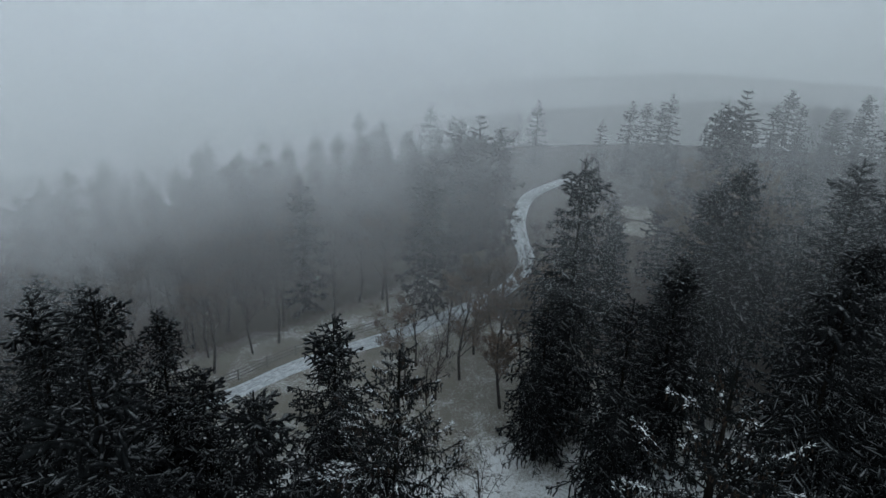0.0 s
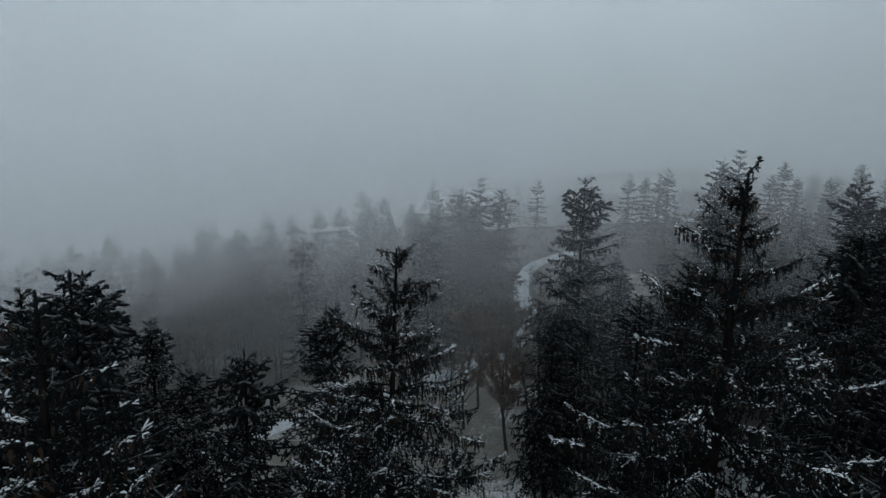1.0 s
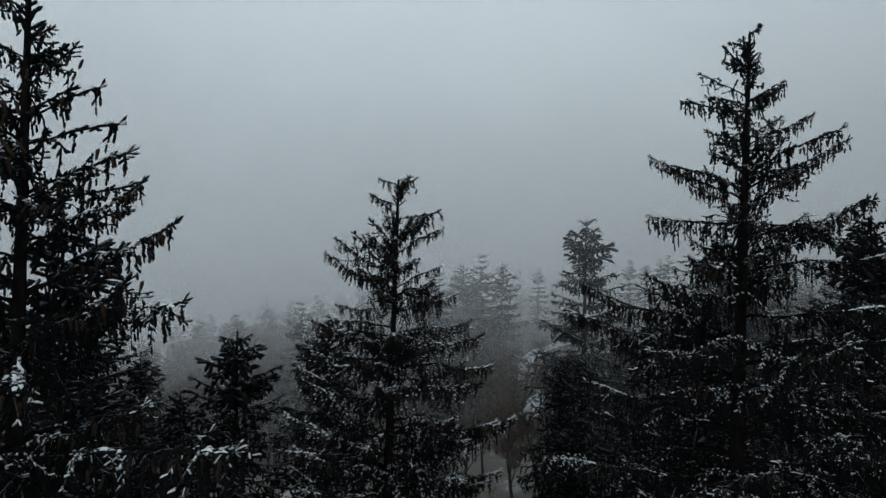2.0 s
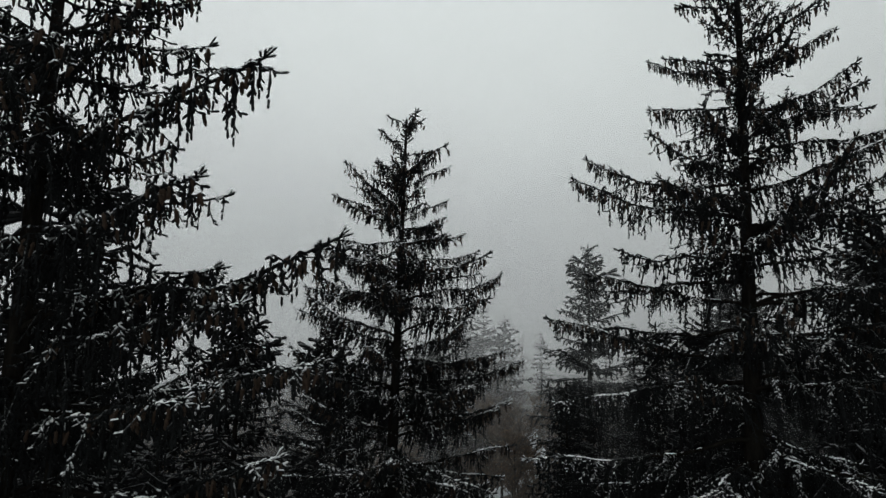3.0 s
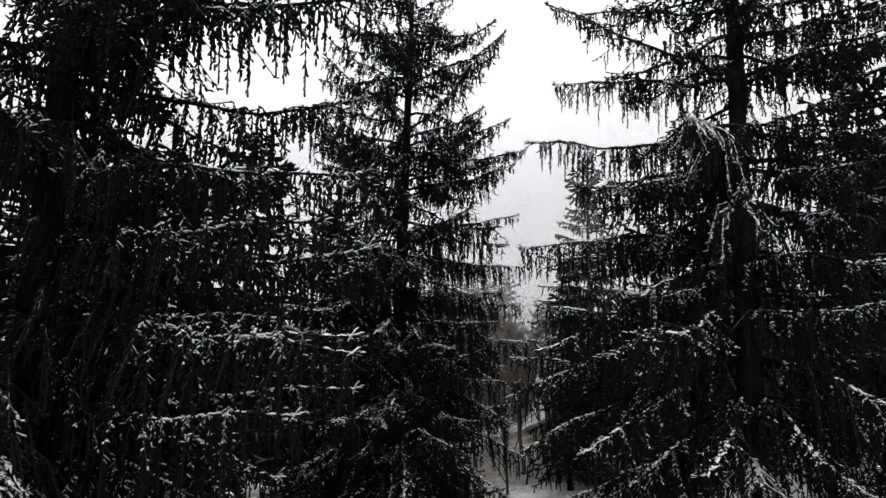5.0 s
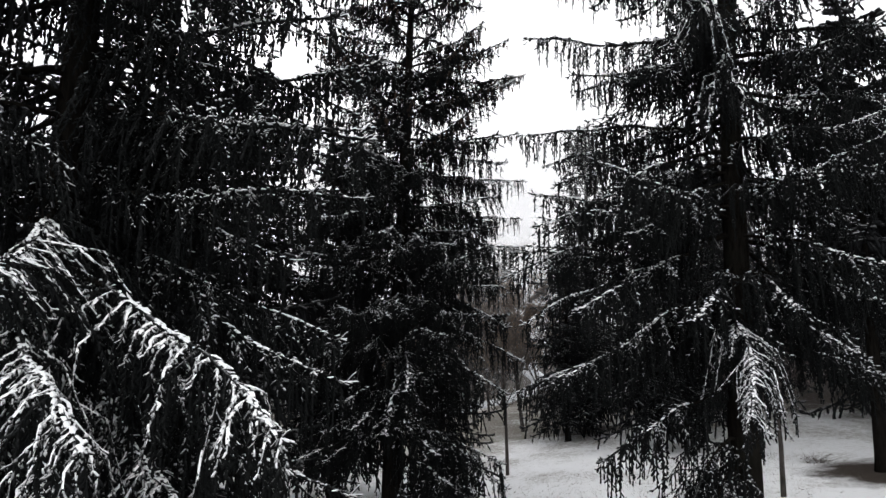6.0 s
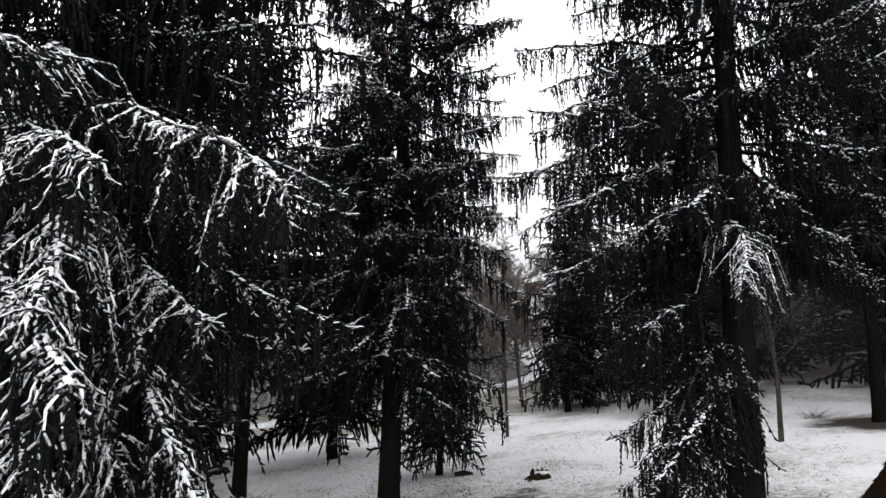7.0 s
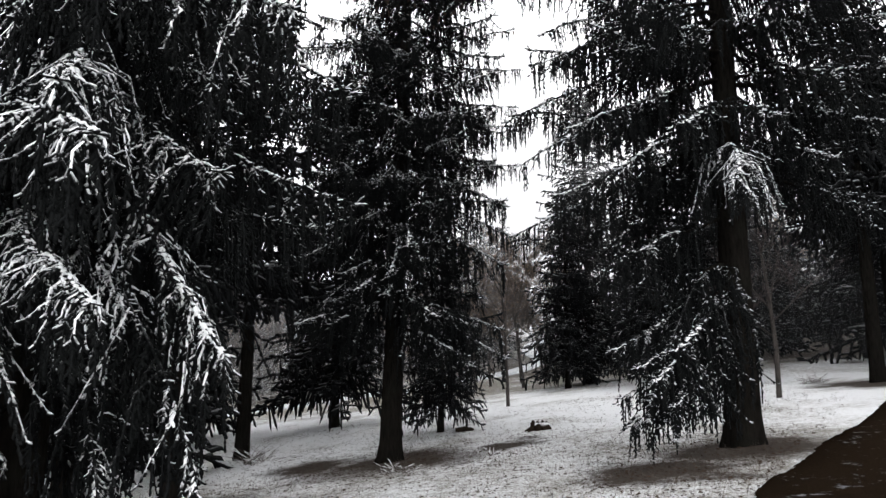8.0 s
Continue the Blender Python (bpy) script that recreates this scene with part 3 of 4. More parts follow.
            if laden and droop and rng.random() < 0.10:
                pad(q + way * 0.02, (e + way * 0.5).normalized(), rng.uniform(0.07, 0.15), rng.uniform(0.012, 0.020))
        if laden and droop:
            # snow has settled into one lumpy body along the shoot
            m = max(4, int(reach / 0.04))
            pts = [along(line, 0.9 * j / m)[0] + Vector((rng.uniform(-0.014, 0.014), rng.uniform(-0.014, 0.014), rng.uniform(-0.004, 0.012))) for j in range(m + 1)]
            s.drift(rng, pts, rng.uniform(0.009, 0.017), rng.uniform(0.010, 0.016), 2, 0.66)
        # sprays that hang from it
        for j in range(int(reach * 3.6 * curtain / gap + rng.random())):
            w = rng.uniform(0.1, 0.95)
            q, e = along(line, w)
            spray(q, hang * rng.uniform(0.45, 1.35) * (1.1 - 0.45 * u), Vector((e.x, e.y, 0)) * rng.uniform(-0.1, 0.5), laden)
    # sprays under the limb itself
    for i in range(int(length * 8.5 * curtain / gap)):
        u = bare * 0.6 + (1 - bare * 0.6) * rng.random()
        spray(at(u), hang * rng.choice((0.3, 0.5, 0.75, 1.0, 1.5)) * rng.uniform(0.8, 1.2) * (1.15 - 0.6 * u), Vector((rng.uniform(-0.1, 0.5), rng.uniform(-0.5, 0.5), 0)), droop and spell(u))
    # twigs that sit on top, and the end, which turns up
    for i in range(int(length * 14 / gap)):
        u = bare + (1 - bare) * rng.random() ** 0.8
        fwd = (at(min(u + 0.03, 1.0)) - at(u - 0.03)).normalized()
        way = fwd * 0.8 + Vector((0, rng.uniform(-0.9, 0.9), rng.uniform(-0.1, 0.75)))
        s.finger(rng, at(u), way, rng.uniform(0.07, 0.13) * size, 0.018 * size, 4 if spell(u) else 1, sides, 0.1, needles)
    tip, fwd = at(1.0), (at(1.0) - at(0.94)).normalized()
    for e in ((1, 0, 0.25), (0.75, 0.55, 0.05), (0.75, -0.55, 0.05), (0.6, 0.15, 0.8)):
        s.finger(rng, tip, fwd * e[0] + Vector((0, e[1], e[2])), rng.uniform(0.10, 0.16), 0.019 * size, 4 if spell(1.0) else 1, sides, 0, needles)
    # the snow that lies along the limb
    for i in range(int(length * (2 + 22 * snow)) if snow > 0.05 and not steep else 0):
        u = bare + (1 - bare) * rng.random() ** 0.8
        if not spell(u):
            continue
        fwd = (at(min(u + 0.03, 1.0)) - at(u - 0.03)).normalized()
        rim = Vector((rng.uniform(-0.02, 0.02), rng.uniform(-0.03, 0.03), max(0.010 * size, r0 * (1 - 0.8 * u)) - 0.006))
        pad(at(u) + rim, (fwd + Vector((0, rng.uniform(-0.5, 0.5), 0))).normalized(), rng.uniform(0.06, 0.16), rng.uniform(0.010, 0.016) + 0.016 * snow)
    for i in range(int(length * cones)):
        u = 0.35 + 0.65 * rng.random() ** 0.7
        s.cone(rng, at(u) + Vector((rng.uniform(-0.1, 0.1), rng.uniform(-0.3, 0.3) * min(1.0, 1.6 - u), rng.uniform(-0.12, 0.0))), rng.uniform(0.11, 0.16), rng.uniform(0.020, 0.027))
    s.tip = tip
    return s


def make_mass_limb(seed, length, curve, hang, gap, snow, coarse):
    """A limb of a tree that stands further off: fewer and thicker twigs."""
    rng = random.Random(seed)
    s = Shape()
    at = limb_line(rng, length, curve)
    fat = coarse ** 0.62
    r0 = 0.012 + 0.010 * length
    n = 4 if coarse < 5 else 2
    s.tube([at(i / n) for i in range(n + 1)], [max(0.018 * fat, r0 * (1 - 0.8 * i / n)) for i in range(n + 1)], 3, 1, False)
    count = int(length / (0.11 * gap)) + (3 if coarse < 5 else 2)
    for i in range(count):
        u = min(0.98, 0.06 + 0.94 * (i + rng.random()) / count)
        reach = min(1.0, 0.38 * length) * ((1 - u) ** 0.7 * min(1.0, 0.35 + u / 0.3) + 0.14) * rng.uniform(0.5, 1.25)
        side = 1 if i % 2 else -1
        ang = radians(rng.uniform(30, 75))
        p, d = at(u), Vector((math.cos(ang), side * math.sin(ang), rng.uniform(-0.3, 0.1)))
        laden = 4 if rng.random() < snow * (0.3 + 0.9 * u) else 1
        s.finger(rng, p, d, reach, 0.026 * fat, laden, 3, rng.uniform(0.2, 0.8))
        m = max(1, int(reach / (0.13 * gap)))
        for j in range(m):
            q = p + d * reach * 0.9 * (j + rng.random()) / m
            if rng.random() < 0.45:
                way = d + Vector((rng.uniform(-1, 1), rng.uniform(-1, 1), rng.uniform(-0.7, 0.2)))
                s.finger(rng, q, way, rng.uniform(0.10, 0.20) * fat, 0.024 * fat, laden, 3, 0.3)
            else:
                way = Vector((d.x * 0.3 + rng.uniform(-0.35, 0.35), d.y * 0.3 + rng.uniform(-0.35, 0.35), -1))
                s.finger(rng, q - Vector((0, 0, 0.1 * reach)), way, hang * rng.uniform(0.4, 1.2) * (1.15 - 0.5 * u), 0.023 * fat, 1, 3, 0)
    for e in ((1, 0, 0.35), (0.75, 0.5, 0.1), (0.75, -0.5, 0.1)):
        s.finger(rng, at(1.0), Vector(e), 0.13 * fat, 0.022 * fat, 4 if rng.random() < snow else 1, 3, 0)
    s.tip = at(1.0)
    return s


# a, b, c of the limb's line; how long the twigs hang; how much snow lies on it
WEEPING = (0.10, -1.05, 0.10)
RISING, LEVEL, SAGGING, HANGING = (0.62, -0.20, 0.10), (0.26, -0.22, 0.16), (-0.02, -0.26, 0.20), (-0.22, -0.38, 0.18)
FAMILY = {"rising": (RISING, (0.5, 0.9, 1.5, 2.2), 0.22, 0.12), "level": (LEVEL, (1.6, 2.5, 3.4, 4.4), 0.30, 0.20),
          "sagging": (SAGGING, (1.6, 2.6, 3.6, 4.6), 0.60, 0.34), "hanging": (HANGING, (1.6, 2.6, 3.6, 4.8), 0.70, 0.40),
          "weeping": (WEEPING, (2.2, 3.2), 0.40, 0.22)}
# how a limb is built: plain, towards the camera, close by and laden, in the lee
LEVELS = (dict(size=0.86, gap=1.02), dict(size=0.84, gap=1.02), dict(size=0.78, gap=0.82, sides=4, needles=2, droop=1.0), dict(size=1.1, gap=1.9))
MORE_SNOW = (0.10, 0.08, 0.24, -0.15)
BOUGHS = {}
for kind_no, (kind, (curve, lengths, hang, snow)) in enumerate(FAMILY.items()):
    for li, length in enumerate(lengths):
        for variant in range(3):
            for level, how in enumerate(LEVELS):
                if level == 2 and kind == "rising":
                    continue
                cones = {"rising": 9, "level": 8}.get(kind, 0) if level in (0, 1) else 0
                shape = make_limb(5000 * level + 1000 * kind_no + 10 * li + variant, length, curve, hang, max(0.0, snow + MORE_SNOW[level]), cones=cones, curtain=1.0 if kind != "weeping" else 1.8, **how)
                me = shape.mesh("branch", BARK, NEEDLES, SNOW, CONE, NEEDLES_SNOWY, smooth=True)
                BOUGHS.setdefault((kind, level), []).append((length, shape.tip, me))


def make_trunk(seed, height, r_base, lean, sides=14, flare=1.0, bark=None):
    """A tapered trunk with spreading roots, its foot at the origin."""
    rng = random.Random(seed)
    s = Shape()
    ph = rng.uniform(0, 6)
    rings = 30
    for i in range(rings + 1):
        u = (i / rings) ** 1.6
        z = -0.35 + (height + 0.35) * u
        zz = max(z, 0)
        r = r_base * (1 - 0.93 * zz / height) + 0.008
        for k in range(sides):
            a = 2 * math.pi * k / sides
            root = flare * r_base * 0.55 * math.exp(-zz / 0.28) * (0.55 + 0.45 * math.sin(5 * a + ph))
            rr = r + root + 0.02 * r_base * rng.uniform(-1, 1)
            s.v.append((lean[0] * zz / height + rr * math.cos(a), lean[1] * zz / height + rr * math.sin(a), z))
    for i in range(rings):
        for k in range(sides):
            a, b = i * sides + k, i * sides + (k + 1) % sides
            s.f.append((a, b, b + sides, a + sides))
    s.m = [0] * len(s.f)
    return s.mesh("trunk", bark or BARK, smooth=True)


def limb_kind(depth, height):
    """What sort of limb grows at this depth below the top."""
    d = depth / height
    return "rising" if d < 0.16 else "level" if d < 0.42 else "sagging" if d < 0.66 else "hanging"


def make_big_spruce(seed, foot, top, r_base, spread, low, label, tips=(), near=None, widest=4.4, detail=0, ragged=0.3, snowy=-99.0, weeps=(), whorl=4):
    """A big open-grown spruce: a trunk and some hundred limbs, each a part. tips: ends of limbs that stand out in its outline."""
    rng = random.Random(seed)
    foot, top = Vector(foot), Vector(top)
    height = top.z - foot.z
    lean = (top.x - foot.x, top.y - foot.y)
    tree = thing("spruce_tree", foot, label, "tree", "big spruces")
    part("trunk", make_trunk(seed, height, r_base, lean), tree, "dark scaly spruce bark")
    taken = []

    def choose(kind, length, azimuth, fine):
        if fine and (kind, 2) in BOUGHS:
            pool = BOUGHS[(kind, 2)]
        else:
            # limbs in the lee, towards the hill, are sparser and bare of snow
            pool = BOUGHS[(kind, 3 if math.sin(azimuth) > 0.55 else detail)]
        return sorted(pool, key=lambda e: abs(math.log(e[0] / length)) + 0.25 * rng.random())[0]

    def limb(kind, length, z, azimuth, fine, tilt=0.0):
        own, tip, me = choose(kind, length, azimuth, fine)
        at = Vector((lean[0] * z / height, lean[1] * z / height, z))
        m = Matrix.Translation(at) @ Matrix.Rotation(azimuth, 4, "Z") @ Matrix.Rotation(-tilt, 4, "Y") @ Matrix.Rotation(rng.uniform(-0.4, 0.4), 4, "X")
        part("branch", me, tree, m=m @ Matrix.Diagonal((*([length / own] * 3), 1)))

    def limb_to(kind, x, y, zt, fine):
        """A limb that ends at a place."""
        dx, dy = x - foot.x - lean[0] * zt / height, y - foot.y - lean[1] * zt / height
        azimuth, away = math.atan2(dy, dx), math.hypot(dx, dy) - 0.16
        own, tip, me = choose(kind, away, azimuth, fine)
        k = away / math.hypot(tip.x, tip.y)
        z = min(zt - k * tip.z, height - 0.3)
        at = Vector((lean[0] * zt / height, lean[1] * zt / height, z))
        m = Matrix.Translation(at) @ Matrix.Rotation(azimuth - math.atan2(tip.y, tip.x), 4, "Z") @ Matrix.Scale(k, 4)
        part("branch", me, tree, m=m)
        taken.append((azimuth, zt))

    def close_by(place):
        return near is not None and (Vector(place) - Vector(near)).length < 7.2

    for x, y, z in tips:
        limb_to(limb_kind(height - z + foot.z, height), x, y, z - foot.z, y < snowy or close_by((x, y, max(z, 4.0))))
    for x, y, z in weeps:
        limb_to("weeping", x, y, z - foot.z, near is not None)
    z = low
    turn = rng.uniform(0, 6)
    while z < height - 0.25:
        depth = height - z
        kind = limb_kind(depth, height)
        around = whorl if depth > 0.3 * height else 4 if depth > 1.6 else 3
        turn += 0.7
        for k in range(around):
            azimuth = turn + 2 * math.pi * k / around + rng.uniform(-0.35, 0.35)
            length = min(widest * rng.uniform(0.75, 1.05), spread * (depth + 0.35) * rng.uniform(1 - ragged * 1.3, 1 + ragged * 0.5) + 0.1)
            if kind == "hanging":
                length *= rng.uniform(0.65, 1.0)
            elif depth < 0.5 * height:
                length *= 0.88
            zz = z + rng.uniform(-0.5, 0.5)
            tip = foot + Vector((math.cos(azimuth) * length, math.sin(azimuth) * length, zz))
            clash = any(abs((azimuth - a + math.pi) % (2 * math.pi) - math.pi) < 0.35 and abs(zz - b) < 0.5 for a, b in taken)
            low_tip = tip.z - (0.42 * length if kind == "hanging" else 0.0)
            if clash or math.hypot(tip.x + 0.2, tip.y + 0.4) < 2.4 or (near is not None and tip.x > -3.1 and low_tip < 3.6):
                continue
            limb(kind, max(0.3, length), zz, azimuth, close_by((tip.x, tip.y, max(tip.z, 4.0))), rng.uniform(-0.24, 0.2))
        z += 0.22 + 0.035 * min(depth, 8) if depth < 6 else 0.50
    leader = Shape()
    p = Vector((lean[0], lean[1], height - 0.5))
    for i in range(16):
        a = i * 2.4
        leader.finger(rng, p + Vector((0, 0, 0.035 * i)), Vector((math.cos(a), math.sin(a), 0.7)), 0.30 - 0.013 * i, 0.026, 1, 4, -0.3)
    leader.finger(rng, p + Vector((0, 0, 0.4)), Vector((0, 0, 1)), 0.38, 0.028, 1, 4, 0)
    part("treetop", leader.mesh("treetop", BARK, NEEDLES, SNOW, smooth=True), tree)
    return tree


make_big_spruce(11, (-1.93, 17.2, ground_z(-1.93, 17.2)), (-1.5, 17.2, 21.5), 0.29, 0.63, 4.6,
                "tall dark spruce with upswept snow-dusted limbs and hanging twigs",
                tips=((-3.26, 16.3, 18.1), (0.62, 16.95, 18.0), (1.27, 16.65, 15.45), (1.9, 18.4, 15.15), (-1.1, 15.6, 10.8), (-1.74, 14.4, 7.97), (1.25, 16.75, 3.4),
                      (-0.2, 17.2, 19.4), (-2.95, 17.0, 19.3), (0.3, 15.4, 3.2), (-3.4, 15.6, 4.2), (1.6, 17.5, 13.0), (1.7, 17.0, 11.5), (1.5, 16.5, 9.5), (1.3, 16.9, 7.5), (1.2, 16.2, 5.8), (1.4, 16.6, 14.2), (1.6, 17.3, 10.5), (1.5, 16.4, 8.5), (1.7, 17.2, 6.6), (1.3, 17.6, 12.2),
                      (-1.9, 15.0, 4.9), (-1.2, 15.3, 6.2), (-2.6, 15.2, 6.8), (-1.6, 14.8, 9.3), (-0.6, 15.4, 4.4), (-3.2, 15.8, 5.5), (0.4, 16.2, 4.2), (-4.4, 16.4, 6.0)), widest=3.6, whorl=6)
make_big_spruce(23, (5.36, 12.6, ground_z(5.36, 12.6)), (5.76, 12.85, 24.05), 0.33, 0.54, 5.6,
                "broad spruce with long drooping snow-dusted boughs and bare lower trunk",
                tips=((2.0, 12.2, 18.8), (1.43, 11.8, 16.1), (4.4, 12.4, 21.2), (7.9, 12.9, 22.2), (8.3, 12.7, 21.0), (8.9, 12.5, 20.1), (9.4, 12.3, 18.6), (9.6, 12.5, 17.2), (4.36, 9.9, 16.2), (4.25, 9.75, 11.9), (3.07, 8.9, 12.8), (0.92, 12.5, 11.3),
                      (2.66, 10.5, 8.9), (3.85, 8.7, 6.0), (2.3, 11.6, 4.9),
                      (1.2, 12.0, 9.3), (1.0, 12.8, 7.4), (1.5, 11.4, 6.4), (1.1, 12.6, 13.5), (2.2, 11.2, 10.4), (0.7, 12.9, 8.4), (1.6, 12.2, 14.6), (0.9, 13.4, 6.0), (1.3, 13.2, 10.2), (1.8, 11.0, 7.6), (2.0, 11.9, 12.4),
                      (4.6, 10.1, 6.6), (5.5, 10.2, 7.6), (6.6, 10.5, 6.9), (3.6, 10.2, 7.4), (6.2, 9.9, 13.6), (2.5, 10.9, 2.7), (3.2, 10.2, 2.6), (2.7, 10.5, 3.2), (3.3, 10.3, 3.5), (2.4, 11.2, 3.5), (2.9, 10.1, 3.0), (2.6, 11.0, 2.2), (3.5, 10.6, 2.5)), ragged=0.4, widest=4.7, snowy=9.8,
                weeps=((2.8, 10.3, 2.4), (3.2, 10.2, 2.1), (3.0, 11.0, 1.9)))
make_big_spruce(37, (-5.4, 7.3, ground_z(-5.4, 7.3)), (-4.95, 7.3, 22.8), 0.30, 0.44, 1.6,
                "big spruce with heavy snow-laden boughs hanging to the ground",
                tips=((-3.1, 6.2, 19.6), (-4.1, 6.9, 20.7), (-2.1, 4.9, 17.0), (-1.0, 5.5, 16.6), (-1.15, 5.5, 15.5), (-1.7, 5.3, 18.2), (-0.9, 5.2, 13.6), (-0.95, 5.5, 12.7),
                      (-2.65, 3.6, 6.2), (-1.46, 4.3, 6.2), (-2.8, 3.3, 5.15), (-1.34, 6.86, 6.5), (-2.4, 3.1, 4.7), (-1.2, 6.6, 9.4), (-1.0, 5.9, 11.0), (-2.0, 6.9, 7.9), (-1.3, 7.2, 5.2), (-1.7, 6.3, 8.6), (-1.3, 7.6, 8.8), (-1.6, 7.9, 7.0), (-1.1, 7.0, 10.4), (-2.1, 7.2, 9.6), (-1.9, 5.6, 16.0), (-2.2, 5.2, 15.2), (-1.6, 6.0, 14.6), (-2.4, 6.4, 16.4), (-1.8, 5.4, 14.0), (-2.7, 3.8, 3.7)), near=(-0.25, -0.5, 5.0), widest=4.3, detail=1,
                weeps=((-2.25, 5.2, 1.9), (-3.3, 5.6, 1.2)))


# ---- spruces further off: trunk and crown ----
def make_crown(seed, height, spread, low, gap, coarse, step, widest=9.0):
    squat = 0.0 if coarse < 4 else 0.12
    rng = random.Random(seed)
    lib = {k: [make_mass_limb(seed * 50 + i, l, FAMILY[k][0], FAMILY[k][2] * 1.1, gap, FAMILY[k][3] * 0.8, coarse)
               for i, l in enumerate((0.9, 1.7, 2.6) if k != "rising" else (0.5, 1.0, 1.7))] for k in FAMILY if k != "weeping"}
    s = Shape()
    z, turn = low, 0.0
    while z < height - 0.15:
        depth = height - z
        kind = limb_kind(depth + squat * height, height)
        turn += 0.8
        for k in range(5 if depth > 2 else 4):
            az = turn + 2 * math.pi * k / 5 + rng.uniform(-0.4, 0.4)
            length = min(widest, spread * (depth + 0.3)) * rng.uniform(0.65, 1.1) + 0.12
            pick = lib[kind][0 if length < 1.2 else 1 if length < 2.2 else 2]
            base = (0.9, 1.7, 2.6) if kind != "rising" else (0.5, 1.0, 1.7)
            k0 = length / base[0 if length < 1.2 else 1 if length < 2.2 else 2]
            s.add(pick, Matrix.Translation((0, 0, z + rng.uniform(-0.2, 0.2))) @ Matrix.Rotation(az, 4, "Z") @ Matrix.Rotation(rng.uniform(-0.15, 0.1), 4, "Y") @ Matrix.Scale(k0, 4))
        z += step * (1.0 if depth > 4 else 0.55)
    s.finger(rng, Vector((0, 0, height - 0.45)), Vector((0, 0, 1)), 0.6, 0.04, 1, 4, 0)
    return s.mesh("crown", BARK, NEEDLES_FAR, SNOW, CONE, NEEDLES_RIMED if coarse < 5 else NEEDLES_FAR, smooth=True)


def make_spruce(name, seed, height, r_base, spread, low, gap, coarse, step, label, group, widest=9.0):
    tree = thing(name, (0, 0, 0), label, "tree", group)
    part("trunk", make_trunk(seed, height, r_base, (0, 0), 8, 0.5), tree)
    part("crown", make_crown(seed, height, spread, low, gap, coarse, step, widest=widest), tree)
    return tree


def plant(source, x, y, top, base_height, turn, label=""):
    """A copy of a tree at a spot, scaled so that its top stands at a height."""
    z = ground_z(x, y)
    k = (top - z) / base_height / source.scale.x
    ob = copy_thing(source, Matrix.Translation((x, y, z)) @ Matrix.Rotation(turn, 4, "Z") @ Matrix.Scale(k, 4))
    return tagged(ob, label)


def seat(ob, x, y, top, base_height, turn):
    """Puts the first of its kind at its own spot."""
    z = ground_z(x, y)
    k = (top - z) / base_height
    ob.matrix_basis = Matrix.Translation((x, y, z)) @ Matrix.Rotation(turn, 4, "Z") @ Matrix.Scale(k, 4)


MID_LABEL = "dark spruce with a full snow-dusted crown"
MID_GROUP = "spruces round the clearing"
MID = [make_spruce("spruce_tree", 61, 17.0, 0.24, 0.48, 2.2, 1.7, 2.3, 0.66, MID_LABEL, MID_GROUP, 3.9),
       make_spruce("spruce_tree", 62, 17.0, 0.26, 0.42, 1.8, 1.7, 2.3, 0.66, MID_LABEL, MID_GROUP, 3.5),
       make_spruce("spruce_tree", 63, 17.0, 0.25, 0.50, 5.8, 1.7, 2.3, 0.66, MID_LABEL, MID_GROUP, 3.7),
       make_spruce("spruce_tree", 64, 17.0, 0.24, 0.44, 2.0, 2.4, 3.8, 0.80, MID_LABEL, MID_GROUP, 4.0),
       make_spruce("spruce_tree", 65, 17.0, 0.26, 0.40, 2.6, 2.4, 3.8, 0.80, MID_LABEL, MID_GROUP, 3.7)]
SPOTS = [(-7.3, 21.9, 16.9), (-5.5, 28.8, 16.5), (8.3, 41.4, 21.7), (-10.6, 17.4, 20.7), (-16, 27.3, 18.3), (-16.1, 33.4, 14.2), (-5.9, 13.0, 13.5), (15.5, 24.5, 21.3), (17.2, 42, 20.3),
         (9.6, 32, 16.6), (13.3, 36, 17.4), (-13.2, 23, 15.5), (-20, 29, 17), (-22, 36, 14.5), (-19.5, 22, 18.5), (-26, 31, 16), (-12.4, 29.5, 13.0), (20.5, 31, 20.5), (24, 36, 21), (21.5, 24, 20),
         (27, 30, 22), (26.5, 43, 22), (22.5, 21, 15), (31, 38, 23), (19.5, 19.5, 18.5), (-27, 40, 13), (-31, 34, 14.5), (33, 47, 23), (-0.7, 22.3, 9.5), (6.2, 37.5, 13.5), (22, 49, 20)]
rs = random.Random(77)
for i, (x, y, top) in enumerate(SPOTS):
    # those that stand in the wood between the big ones have lost their lower limbs
    shaded = i in (0, 6, 7, 17, 19, 22, 24)
    src = MID[(2 if shaded else i % 2) if i < 11 or shaded or i > 27 else 3 + i % 2]
    firsts = (1, 2, 0, 11, 12)
    if i in firsts:
        src = MID[firsts.index(i)]
        seat(src, x, y, top, 17.0, rs.uniform(0, 6))
    else:
        plant(src, x, y, top, 17.0, rs.uniform(0, 6))

